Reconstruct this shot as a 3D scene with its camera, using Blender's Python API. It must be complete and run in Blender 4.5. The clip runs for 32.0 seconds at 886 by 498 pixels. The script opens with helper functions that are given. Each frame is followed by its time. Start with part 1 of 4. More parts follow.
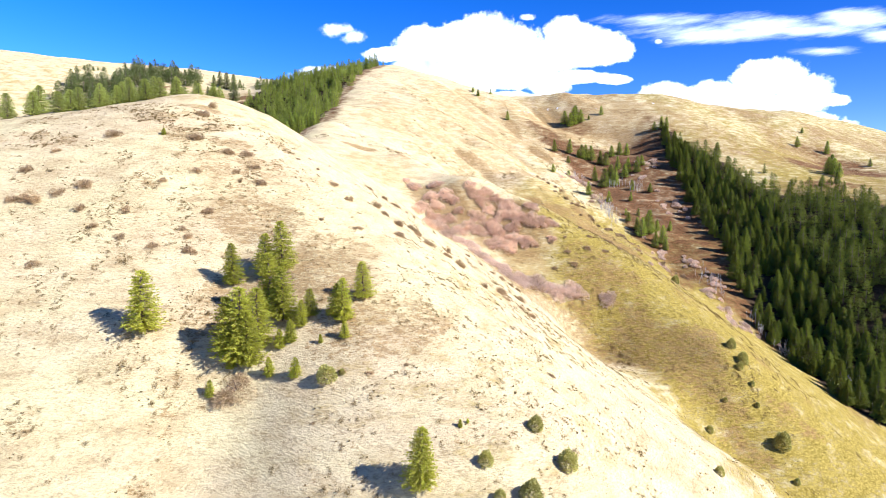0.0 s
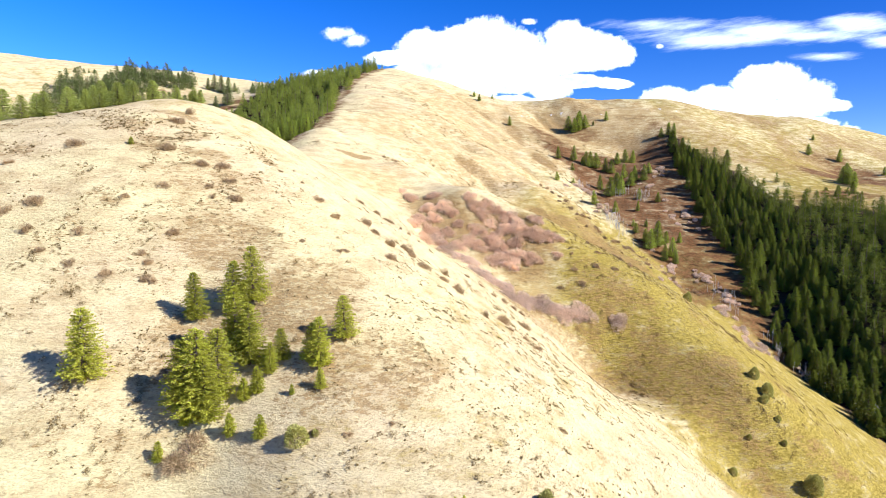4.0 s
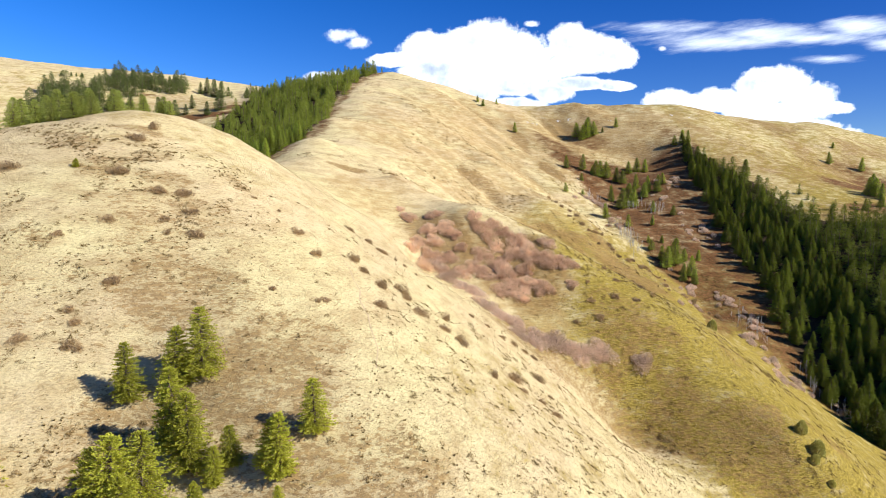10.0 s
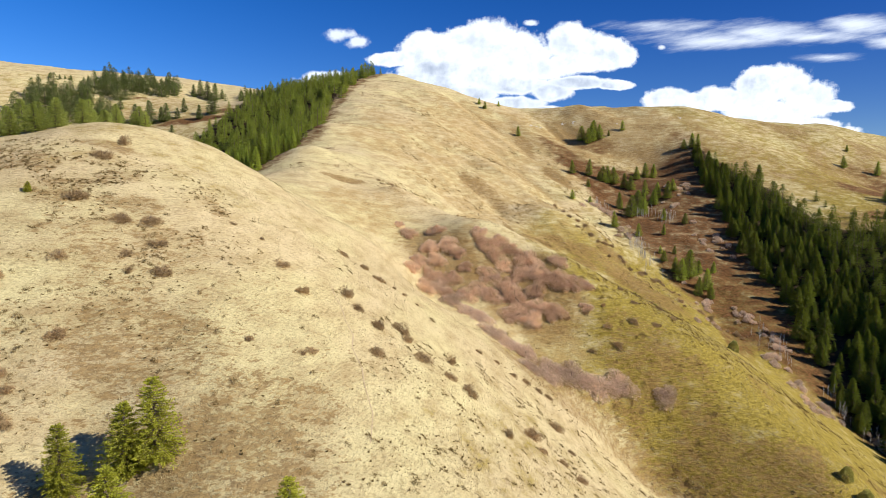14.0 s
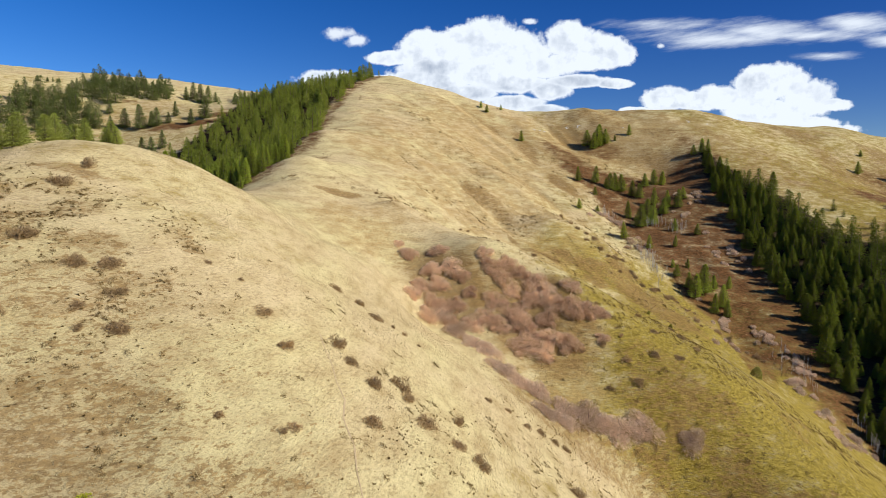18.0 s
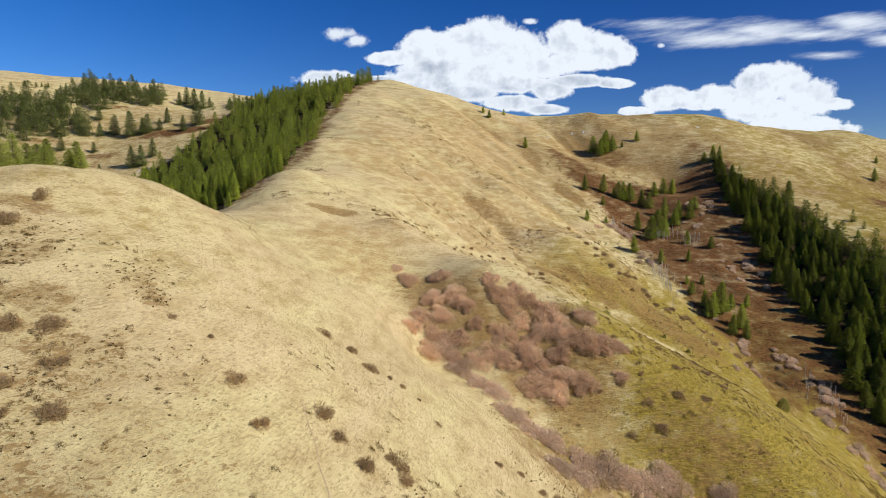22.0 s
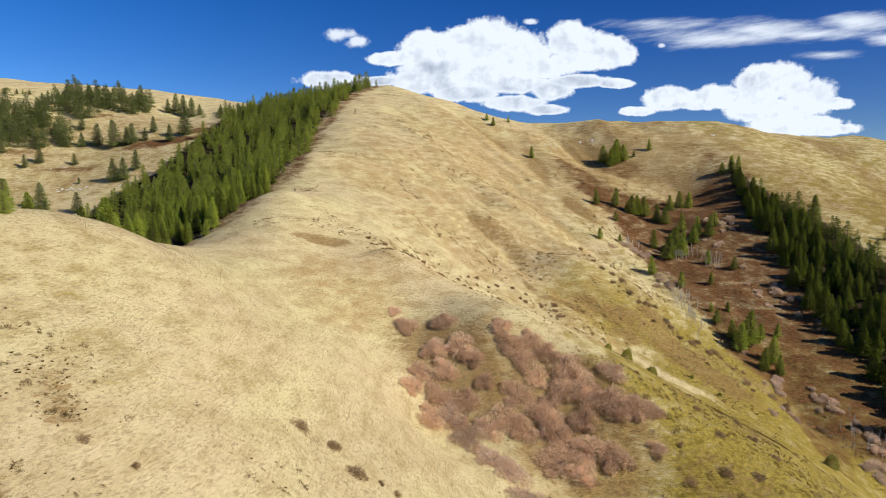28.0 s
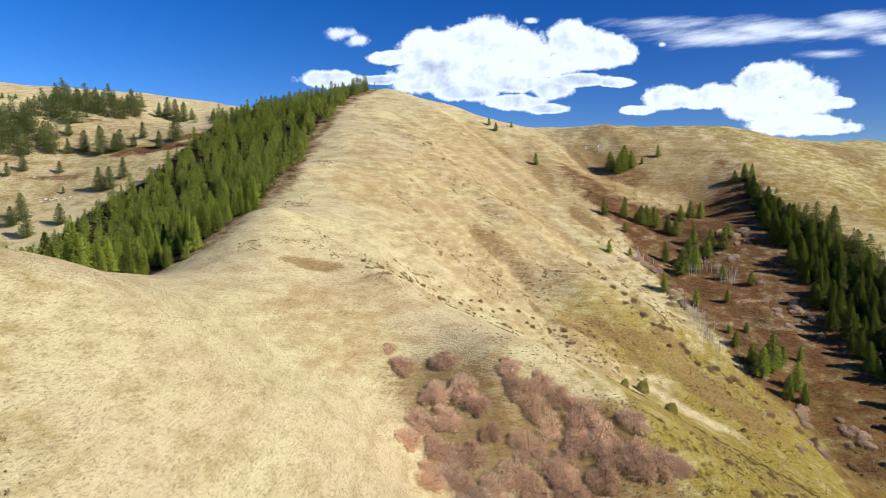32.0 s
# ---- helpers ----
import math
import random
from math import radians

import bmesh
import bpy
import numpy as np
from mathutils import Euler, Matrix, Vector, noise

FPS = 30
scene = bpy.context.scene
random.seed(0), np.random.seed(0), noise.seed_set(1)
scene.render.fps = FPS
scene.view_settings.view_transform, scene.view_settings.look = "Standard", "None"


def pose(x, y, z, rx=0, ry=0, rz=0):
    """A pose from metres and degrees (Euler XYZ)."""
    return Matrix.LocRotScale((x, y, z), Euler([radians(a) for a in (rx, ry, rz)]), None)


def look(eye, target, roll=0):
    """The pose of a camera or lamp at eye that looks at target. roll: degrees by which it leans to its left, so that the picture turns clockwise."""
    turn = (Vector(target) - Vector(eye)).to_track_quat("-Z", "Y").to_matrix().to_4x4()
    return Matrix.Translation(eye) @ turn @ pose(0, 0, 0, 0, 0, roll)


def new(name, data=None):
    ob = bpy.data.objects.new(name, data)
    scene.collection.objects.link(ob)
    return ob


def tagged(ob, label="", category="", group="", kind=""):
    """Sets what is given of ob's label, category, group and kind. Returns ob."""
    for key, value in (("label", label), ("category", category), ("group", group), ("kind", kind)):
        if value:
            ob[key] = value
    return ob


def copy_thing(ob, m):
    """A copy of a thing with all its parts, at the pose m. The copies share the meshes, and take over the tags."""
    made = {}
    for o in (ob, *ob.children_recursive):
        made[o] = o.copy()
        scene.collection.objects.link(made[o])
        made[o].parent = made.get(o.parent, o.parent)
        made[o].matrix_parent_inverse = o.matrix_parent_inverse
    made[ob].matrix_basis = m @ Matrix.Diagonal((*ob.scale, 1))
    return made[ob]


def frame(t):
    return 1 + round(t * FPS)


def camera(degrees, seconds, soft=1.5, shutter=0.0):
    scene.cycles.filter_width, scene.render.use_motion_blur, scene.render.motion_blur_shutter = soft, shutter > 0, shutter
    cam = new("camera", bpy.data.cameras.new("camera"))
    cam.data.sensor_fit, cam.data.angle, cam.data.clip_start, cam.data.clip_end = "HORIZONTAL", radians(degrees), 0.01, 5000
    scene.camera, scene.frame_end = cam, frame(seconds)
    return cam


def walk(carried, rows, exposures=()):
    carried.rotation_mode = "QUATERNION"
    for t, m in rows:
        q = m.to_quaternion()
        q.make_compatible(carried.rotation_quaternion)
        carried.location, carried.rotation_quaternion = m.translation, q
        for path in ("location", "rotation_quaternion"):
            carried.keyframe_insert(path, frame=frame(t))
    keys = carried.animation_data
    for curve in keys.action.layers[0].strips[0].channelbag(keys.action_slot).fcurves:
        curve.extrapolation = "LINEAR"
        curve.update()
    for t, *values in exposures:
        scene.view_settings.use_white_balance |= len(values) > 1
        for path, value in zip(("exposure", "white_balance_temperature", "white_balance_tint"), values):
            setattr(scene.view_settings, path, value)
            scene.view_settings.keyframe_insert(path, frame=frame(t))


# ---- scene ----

# exposure in stops, white balance in kelvin and tint, along the flight
EXPOSURES = [(0.0, 1.22, 5050, 18), (6.0, 0.98, 5300, 13), (11.0, 0.62, 5600, 11), (17.0, 0.23, 5800, 9), (23.0, 0.11, 5850, 9), (28.0, 0.18, 5780, 9), (32.0, 0.32, 5480, 10)]

cam = camera(71.45, 32.0, soft=0.75)
walk(cam, [
    (0, look((0.00, 0.00, 0.00), (0.00, 99.45, -10.45), -0.18)),
    (3, look((0.91, 13.84, 2.44), (0.83, 113.34, -7.61), -0.02)),
    (6, look((1.51, 27.10, 5.33), (1.27, 126.64, -4.30), 0.19)),
    (9, look((1.58, 40.26, 8.80), (1.14, 139.80, -0.79), 0.18)),
    (11, look((1.17, 49.32, 11.34), (0.70, 148.86, 1.78), 0.15)),
    (13, look((0.66, 58.68, 14.04), (0.19, 158.21, 4.43), 0.06)),
    (14.5, look((0.01, 65.36, 16.29), (-0.37, 164.88, 6.57), 0.03)),
    (17, look((-0.79, 76.52, 20.44), (-1.06, 176.03, 10.55), 0.02)),
    (19, look((-1.38, 85.28, 23.48), (-1.68, 184.79, 13.60), -0.01)),
    (21, look((-1.59, 94.04, 26.86), (-1.95, 193.55, 16.98), -0.07)),
    (23, look((-1.83, 103.03, 30.05), (-2.23, 202.54, 20.21), -0.13)),
    (25.5, look((-2.08, 113.98, 34.00), (-2.57, 213.50, 24.24), -0.17)),
    (28, look((-2.46, 125.36, 37.41), (-2.98, 224.88, 27.61), -0.22)),
    (30, look((-2.52, 134.21, 40.61), (-3.12, 233.71, 30.72), -0.24)),
    (32, look((-2.82, 143.24, 43.87), (-3.40, 242.74, 33.92), -0.21)),
], EXPOSURES)

# ---- sky, clouds and sun ----
SUN_HEIGHT, SUN_TURN = radians(36), radians(106)
# heaps of cloud low over the skyline: across, up, half width, half height, in thousandths
CUMULUS = [(67, 227, 55, 40), (27, 221, 62, 36), (-27, 221, 46, 29), (107, 217, 71, 35), (196, 230, 43, 29), (245, 216, 46, 28), (279, 209, 29, 19),
    (-83, 204, 41, 11), (-54, 207, 27, 16), (121, 190, 85, 23), (228, 202, 76, 17), (52, 182, 62, 26)]
CUMULUS_LOW = [(-9, 190, 67, 21), (112, 166, 59, 18), (166, 154, 36, 16), (211, 168, 59, 11), (266, 165, 32, 8), (-27, 170, 63, 21),
    (31, 151, 54, 16), (112, 135, 50, 13), (158, 124, 36, 9), (-184, 172, 52, 15), (-112, 170, 45, 8)]
CUMULUS_EAST = [(544, 168, 41, 30), (500, 159, 50, 30), (449, 142, 56, 21), (575, 142, 50, 32), (620, 133, 34, 11), (353, 141, 41, 21),
    (400, 137, 56, 15), (518, 122, 85, 21), (596, 92, 68, 10), (555, 99, 77, 18), (302, 121, 31, 8)]
FLECKS = [(-167, 243, 34, 12), (-140, 231, 20, 12), (133, 260, 12, 5), (172, 247, 14, 6), (341, 223, 9, 5)]
WISPS = [(441, 233, 169, 17), (502, 243, 80, 24), (565, 238, 107, 12), (652, 257, 62, 15), (698, 233, 53, 10), (602, 207, 53, 8), (315, 257, 107, 12)]

world = bpy.data.worlds.new("sky")
scene.world = world
world.use_nodes = True
tree = world.node_tree
tree.nodes.clear()


def wn(kind):
    return tree.nodes.new(kind)


def wmath(op, a, b=None, clamp=False):
    node = wn("ShaderNodeMath")
    node.operation, node.use_clamp = op, clamp
    for k, v in enumerate((a, b)):
        if v is None:
            continue
        if isinstance(v, (int, float)):
            node.inputs[k].default_value = v
        else:
            tree.links.new(v, node.inputs[k])
    return node.outputs[0]


def wramp(value, low, high):
    node = wn("ShaderNodeMapRange")
    node.interpolation_type = "SMOOTHSTEP"
    tree.links.new(value, node.inputs[0])
    node.inputs[1].default_value, node.inputs[2].default_value = low, high
    return node.outputs[0]


def wnoise(vector, scale, detail, rough=0.55, stretch=(1, 1, 1)):
    m = wn("ShaderNodeMapping")
    m.inputs["Scale"].default_value = stretch
    tree.links.new(vector, m.inputs[0])
    node = wn("ShaderNodeTexNoise")
    node.inputs["Scale"].default_value, node.inputs["Detail"].default_value, node.inputs["Roughness"].default_value = scale, detail, rough
    tree.links.new(m.outputs[0], node.inputs["Vector"])
    return node.outputs[0]


def heap(plane, lumps):
    """How deep a direction lies in a heap of round lumps: 1 in a middle, 0 at an edge."""
    best = None
    for u, v, a, b in lumps:
        node = wn("ShaderNodeVectorMath")
        node.operation = "MULTIPLY_ADD"
        tree.links.new(plane, node.inputs[0])
        node.inputs[1].default_value = (1000 / a, 1000 / b, 0)
        node.inputs[2].default_value = (-u / a, -v / b, 0)
        dot = wn("ShaderNodeVectorMath")
        dot.operation = "DOT_PRODUCT"
        tree.links.new(node.outputs[0], dot.inputs[0])
        tree.links.new(node.outputs[0], dot.inputs[1])
        depth = wmath("SUBTRACT", 1.0, wmath("SQRT", dot.outputs["Value"]))
        best = depth if best is None else wmath("MAXIMUM", best, depth)
    return best


sky = wn("ShaderNodeTexSky")
sky.sky_type, sky.sun_disc, sky.sun_elevation, sky.sun_rotation = "NISHITA", False, SUN_HEIGHT, SUN_TURN
sky.altitude, sky.air_density, sky.dust_density, sky.ozone_density = 2200, 1.0, 0.1, 3.0
coord = wn("ShaderNodeTexCoord")
split = wn("ShaderNodeSeparateXYZ")
tree.links.new(coord.outputs["Generated"], split.inputs[0])
ahead = wmath("MAXIMUM", split.outputs[1], 0.02)
join = wn("ShaderNodeCombineXYZ")
tree.links.new(wmath("DIVIDE", split.outputs[0], ahead), join.inputs[0])
tree.links.new(wmath("DIVIDE", split.outputs[2], ahead), join.inputs[1])
plane = join.outputs[0]


def shifted(vector, by):
    node = wn("ShaderNodeVectorMath")
    node.operation = "ADD"
    tree.links.new(vector, node.inputs[0])
    node.inputs[1].default_value = by
    return node.outputs[0]


def puffs(vector):
    """Rounded swellings of cloud: broad ones with finer ones on them."""
    large, small = wnoise(vector, 17, 3, 0.5), wnoise(vector, 46, 6, 0.58)
    return wmath("ADD", wmath("MULTIPLY", large, 0.6), wmath("MULTIPLY", small, 0.4))


swell, sunward = puffs(plane), puffs(shifted(plane, (0.009, 0.012, 0)))
fringe = wnoise(plane, 95, 6, 0.62)
ragged = wmath("ADD", wmath("MULTIPLY", wmath("SUBTRACT", swell, 0.5), 1.5), wmath("MULTIPLY", wmath("SUBTRACT", fringe, 0.5), 0.35))
high, low = heap(plane, CUMULUS), heap(plane, CUMULUS_LOW)
body = wmath("MINIMUM", wmath("MAXIMUM", wmath("MAXIMUM", high, low), heap(plane, CUMULUS_EAST)), 0.55)
thick = wmath("ADD", body, ragged)
cover = wramp(thick, -0.10, 0.18)
fleck = wmath("MULTIPLY", wramp(wmath("ADD", heap(plane, FLECKS), wmath("MULTIPLY", ragged, 2.2)), -0.1, 0.7), 0.9)
tilted = wn("ShaderNodeVectorRotate")
tilted.rotation_type = "Z_AXIS"
tilted.inputs["Angle"].default_value = radians(-9)
tree.links.new(plane, tilted.inputs["Vector"])
streak = wnoise(tilted.outputs[0], 11, 8, 0.62, (0.45, 2.6, 1))
wisp = wramp(wmath("ADD", wmath("MULTIPLY", heap(plane, WISPS), 0.9), wmath("MULTIPLY", wmath("SUBTRACT", streak, 0.5), 3.2)), -0.15, 1.25)
wisp = wmath("MULTIPLY", wisp, 0.9)
cloud = wmath("MAXIMUM", wmath("MAXIMUM", cover, fleck), wisp)
cloud = wmath("MULTIPLY", cloud, wramp(split.outputs[1], 0.05, 0.25))
# the side of each swelling that looks away from the sun is greyer, and so are the bases
relief = wmath("MULTIPLY", wmath("SUBTRACT", sunward, swell), 3.6)
under = wmath("MULTIPLY", wramp(wmath("SUBTRACT", low, high), -0.3, 0.6), 0.40)
shade = wmath("MULTIPLY", wmath("ADD", wmath("ADD", relief, under), 0.02, True), wramp(thick, 0.05, 0.5))
tone = wn("ShaderNodeMixRGB")
tree.links.new(shade, tone.inputs[0])
tone.inputs[1].default_value = (14.0, 14.0, 13.8, 1)
tone.inputs[2].default_value = (6.8, 7.3, 8.2, 1)
deep = wn("ShaderNodeHueSaturation")
deep.inputs["Saturation"].default_value = 1.36
# the clear sky is palest away from the sun and deepest blue a quarter turn from it
tree.links.new(wmath("ADD", wmath("MULTIPLY", split.outputs[0], 0.007), 0.517), deep.inputs["Hue"])
tree.links.new(wmath("ADD", wmath("MULTIPLY", split.outputs[0], -0.55), 1.28), deep.inputs["Value"])
tree.links.new(sky.outputs[0], deep.inputs["Color"])
mix = wn("ShaderNodeMixRGB")
tree.links.new(cloud, mix.inputs[0])
tree.links.new(deep.outputs[0], mix.inputs[1])
tree.links.new(tone.outputs[0], mix.inputs[2])
back = wn("ShaderNodeBackground")
back.inputs[1].default_value = 0.060
tree.links.new(mix.outputs[0], back.inputs[0])
tree.links.new(back.outputs[0], wn("ShaderNodeOutputWorld").inputs[0])

sun = new("sun", bpy.data.lights.new("sun", "SUN"))
sun.data.energy, sun.data.angle, sun.data.color = 5.0, radians(0.53), (1.0, 0.91, 0.75)
toward = Vector((math.sin(SUN_TURN) * math.cos(SUN_HEIGHT), math.cos(SUN_TURN) * math.cos(SUN_HEIGHT), math.sin(SUN_HEIGHT)))
sun.matrix_world = look(toward * 900, (0, 0, 0))


# ---- materials ----
def material(name, colour, rough=0.8, vary=0.25, grain=(1.5, 14.0), bump=0.0, across="object", glow_through=0.0, metal=0.0, dark=None, island=0.0):
    """A surface with broad and fine variation; across: what shifts it from piece to piece."""
    m = bpy.data.materials.new(name)
    m.use_nodes = True
    nodes, links = m.node_tree.nodes, m.node_tree.links
    shader = nodes["Principled BSDF"]
    shader.inputs["Roughness"].default_value = rough
    shader.inputs["Metallic"].default_value = metal
    shader.inputs["Specular IOR Level"].default_value = 0.2
    place = nodes.new("ShaderNodeNewGeometry")
    sums = None
    for scale, weight in zip(grain, (0.6, 0.4)):
        n = nodes.new("ShaderNodeTexNoise")
        n.inputs["Scale"].default_value, n.inputs["Detail"].default_value = scale, 4
        links.new(place.outputs["Position"], n.inputs["Vector"])
        mul = nodes.new("ShaderNodeMath")
        mul.operation = "MULTIPLY_ADD"
        mul.inputs[1].default_value = weight
        links.new(n.outputs[0], mul.inputs[0])
        if sums is not None:
            links.new(sums, mul.inputs[2])
        else:
            mul.inputs[2].default_value = 0.0
        sums = mul.outputs[0]
    for source, weight in (("object", 0.3), ("island", island)):
        if not weight:
            continue
        who = nodes.new("ShaderNodeObjectInfo") if source == "object" else place
        mul = nodes.new("ShaderNodeMath")
        mul.operation = "MULTIPLY_ADD"
        mul.inputs[1].default_value = weight
        links.new(who.outputs["Random" if source == "object" else "Random Per Island"], mul.inputs[0])
        links.new(sums, mul.inputs[2])
        sums = mul.outputs[0]
    ramp = nodes.new("ShaderNodeMapRange")
    top = 1.0 + 0.3 + island
    ramp.inputs[1].default_value, ramp.inputs[2].default_value = top * 0.5 - 0.3, top * 0.5 + 0.3
    links.new(sums, ramp.inputs[0])
    two = nodes.new("ShaderNodeMixRGB")
    low = dark or tuple(c * (1 - vary) for c in colour)
    two.inputs[1].default_value = (*low, 1)
    two.inputs[2].default_value = (*(min(1, c * (1 + vary)) for c in colour), 1)
    links.new(ramp.outputs[0], two.inputs[0])
    links.new(two.outputs[0], shader.inputs["Base Color"])
    if bump:
        b = nodes.new("ShaderNodeBump")
        b.inputs["Strength"].default_value, b.inputs["Distance"].default_value = bump, 0.1
        links.new(sums, b.inputs["Height"])
        links.new(b.outputs[0], shader.inputs["Normal"])
    if glow_through:
        leaf = nodes.new("ShaderNodeBsdfTranslucent")
        links.new(two.outputs[0], leaf.inputs["Color"])
        both = nodes.new("ShaderNodeMixShader")
        both.inputs[0].default_value = glow_through
        links.new(shader.outputs[0], both.inputs[1])
        links.new(leaf.outputs[0], both.inputs[2])
        links.new(both.outputs[0], nodes["Material Output"].inputs[0])
    return m


BARK = material("bark", (0.17, 0.12, 0.09), 0.9, 0.35, (3, 30), 0.5)
NEEDLES = material("needles", (0.48, 0.47, 0.045), 0.6, 0.35, (0.5, 4), glow_through=0.5, island=0.2)
# conifer needles of the backlit valley forest, its shade put into the colour
SHADED_NEEDLES = material("shaded_needles", (0.175, 0.195, 0.018), 0.65, 0.6, (0.12, 1), glow_through=0.3, island=0.08)
LEAFY_NEEDLES = material("pale_needles", (0.38, 0.41, 0.075), 0.65, 0.35, (0.3, 2), glow_through=0.4, island=0.15)
WEST_NEEDLES = material("grey_fir_needles", (0.19, 0.22, 0.055), 0.65, 0.5, (0.12, 1), glow_through=0.3, island=0.08)
# the same conifer needles, lightened for trees that stand in the sun
SUNLIT_NEEDLES = material("sunlit_needles", (0.32, 0.355, 0.042), 0.65, 0.65, (0.15, 1), glow_through=0.3, island=0.08)
JUNIPER = material("juniper_foliage", (0.46, 0.42, 0.11), 0.7, 0.3, (0.8, 6), glow_through=0.3, island=0.4)
TWIGS = material("bare_twigs", (0.44, 0.31, 0.155), 0.9, 0.35, (0.6, 6), glow_through=0.3, island=0.3)
ROSE_TWIGS = material("rose_twigs", (0.85, 0.66, 0.46), 0.9, 0.2, (0.12, 2), glow_through=0.45, island=0.6, dark=(0.51, 0.33, 0.20))
MAUVE_TWIGS = material("mauve_twigs", (0.78, 0.62, 0.46), 0.9, 0.2, (0.12, 2), glow_through=0.45, island=0.6, dark=(0.45, 0.33, 0.22))
PALE_BARK = material("aspen_bark", (0.52, 0.47, 0.40), 0.8, 0.25, (2, 20))
ROCK = material("limestone", (0.58, 0.54, 0.47), 0.9, 0.3, (0.4, 5), 0.6)
STRAW = material("straw_tufts", (0.60, 0.50, 0.28), 0.9, 0.25, (0.05, 3), glow_through=0.5, island=0.3)
SAGE = material("dry_scrub", (0.26, 0.18, 0.065), 0.9, 0.35, (0.1, 3), glow_through=0.5, island=0.3)


def ground_material():
    m = bpy.data.materials.new("dry_grassland")
    m.use_nodes = True
    nodes, links = m.node_tree.nodes, m.node_tree.links
    shader = nodes["Principled BSDF"]
    shader.inputs["Roughness"].default_value = 0.95
    shader.inputs["Specular IOR Level"].default_value = 0.1
    place = nodes.new("ShaderNodeNewGeometry")
    # grass and scrub lie in bands along the contours
    contour = nodes.new("ShaderNodeMapping")
    contour.inputs["Scale"].default_value = (0.75, 0.75, 2.3)
    links.new(place.outputs["Position"], contour.inputs[0])

    def noise_at(scale, detail, rough=0.6):
        n = nodes.new("ShaderNodeTexNoise")
        n.inputs["Scale"].default_value, n.inputs["Detail"].default_value, n.inputs["Roughness"].default_value = scale, detail, rough
        links.new(contour.outputs[0], n.inputs["Vector"])
        return n.outputs[0]

    def ramp(value, low, high):
        n = nodes.new("ShaderNodeMapRange")
        n.interpolation_type = "SMOOTHSTEP"
        n.inputs[1].default_value, n.inputs[2].default_value = low, high
        links.new(value, n.inputs[0])
        return n.outputs[0]

    def maths(op, a, b):
        n = nodes.new("ShaderNodeMath")
        n.operation = op
        for k, v in enumerate((a, b)):
            if isinstance(v, (int, float)):
                n.inputs[k].default_value = v
            else:
                links.new(v, n.inputs[k])
        return n.outputs[0]

    def mix(factor, a, b):
        n = nodes.new("ShaderNodeMixRGB")
        links.new(factor, n.inputs[0])
        for k, v in ((1, a), (2, b)):
            if isinstance(v, tuple):
                n.inputs[k].default_value = (*v, 1)
            else:
                links.new(v, n.inputs[k])
        return n.outputs[0]

    tussock, fine, broad, patch = noise_at(0.9, 5, 0.65), noise_at(4.5, 4, 0.6), noise_at(0.03, 4), noise_at(0.16, 5, 0.65)
    straw = mix(ramp(broad, 0.35, 0.65), (0.565, 0.44, 0.235), (0.60, 0.502, 0.245))
    straw = mix(ramp(patch, 0.35, 0.75), straw, (0.425, 0.315, 0.145))

    coarse, clump = noise_at(0.42, 6, 0.72), noise_at(1.5, 5, 0.72)

    def cover(name, colour, second, hard=0.5, broken=False, most=1.0):
        """Growth, and shade painted with it, over the straw where the ground's mask has it; broken: in many small tufts
        and mats.
        """
        nonlocal straw
        mask = nodes.new("ShaderNodeAttribute")
        mask.attribute_name = name
        if broken:
            grain = maths("ADD", maths("MULTIPLY", coarse, 0.5), maths("MULTIPLY", clump, 0.5))
            grainy = maths("ADD", mask.outputs["Fac"], maths("MULTIPLY", maths("SUBTRACT", grain, 0.5), 4.2))
            strength = maths("MULTIPLY", ramp(grainy, 0.5, 0.5 + hard), ramp(mask.outputs["Fac"], 0.02, 0.3))
        else:
            grain = maths("ADD", maths("MULTIPLY", patch, 0.6), maths("MULTIPLY", tussock, 0.4))
            grainy = maths("ADD", mask.outputs["Fac"], maths("MULTIPLY", maths("SUBTRACT", grain, 0.5), 2.4))
            strength = maths("MULTIPLY", ramp(grainy, 0.3, 0.3 + hard), ramp(mask.outputs["Fac"], 0.02, 0.3))
        straw = mix(maths("MULTIPLY", strength, most), straw, mix(ramp(tussock, 0.3, 0.7), colour, second))

    cover("olive", (0.17, 0.121, 0.014), (0.37, 0.275, 0.052), 0.65)
    cover("pinkish", (0.32, 0.207, 0.078), (0.45, 0.312, 0.127), 0.9)
    cover("brown", (0.15, 0.083, 0.028), (0.30, 0.185, 0.062), 0.35, True, 0.8)
    cover("rust", (0.058, 0.025, 0.008), (0.205, 0.098, 0.034), 0.8)
    # forest litter, darkened to near black for the shade between the trees
    cover("litter_shade", (0.03, 0.02, 0.010), (0.07, 0.045, 0.02), 0.4)
    # tussocks: pale heads and dark gaps, coarse and fine
    dark = nodes.new("ShaderNodeMixRGB")
    dark.blend_type = "MULTIPLY"
    dark.inputs[0].default_value = 1.0
    links.new(straw, dark.inputs[1])
    dark.inputs[2].default_value = (0.46, 0.40, 0.33, 1)
    light = nodes.new("ShaderNodeMixRGB")
    light.blend_type = "MULTIPLY"
    light.inputs[0].default_value = 1.0
    links.new(straw, light.inputs[1])
    light.inputs[2].default_value = (1.32, 1.32, 1.34, 1)
    gap = ramp(maths("ADD", maths("MULTIPLY", clump, 0.65), maths("MULTIPLY", coarse, 0.35)), 0.52, 0.38)
    head = ramp(clump, 0.50, 0.66)
    straw = mix(maths("MULTIPLY", head, 0.30), mix(maths("MULTIPLY", gap, 0.55), straw, dark.outputs[0]), light.outputs[0])
    links.new(straw, shader.inputs["Base Color"])
    b = nodes.new("ShaderNodeBump")
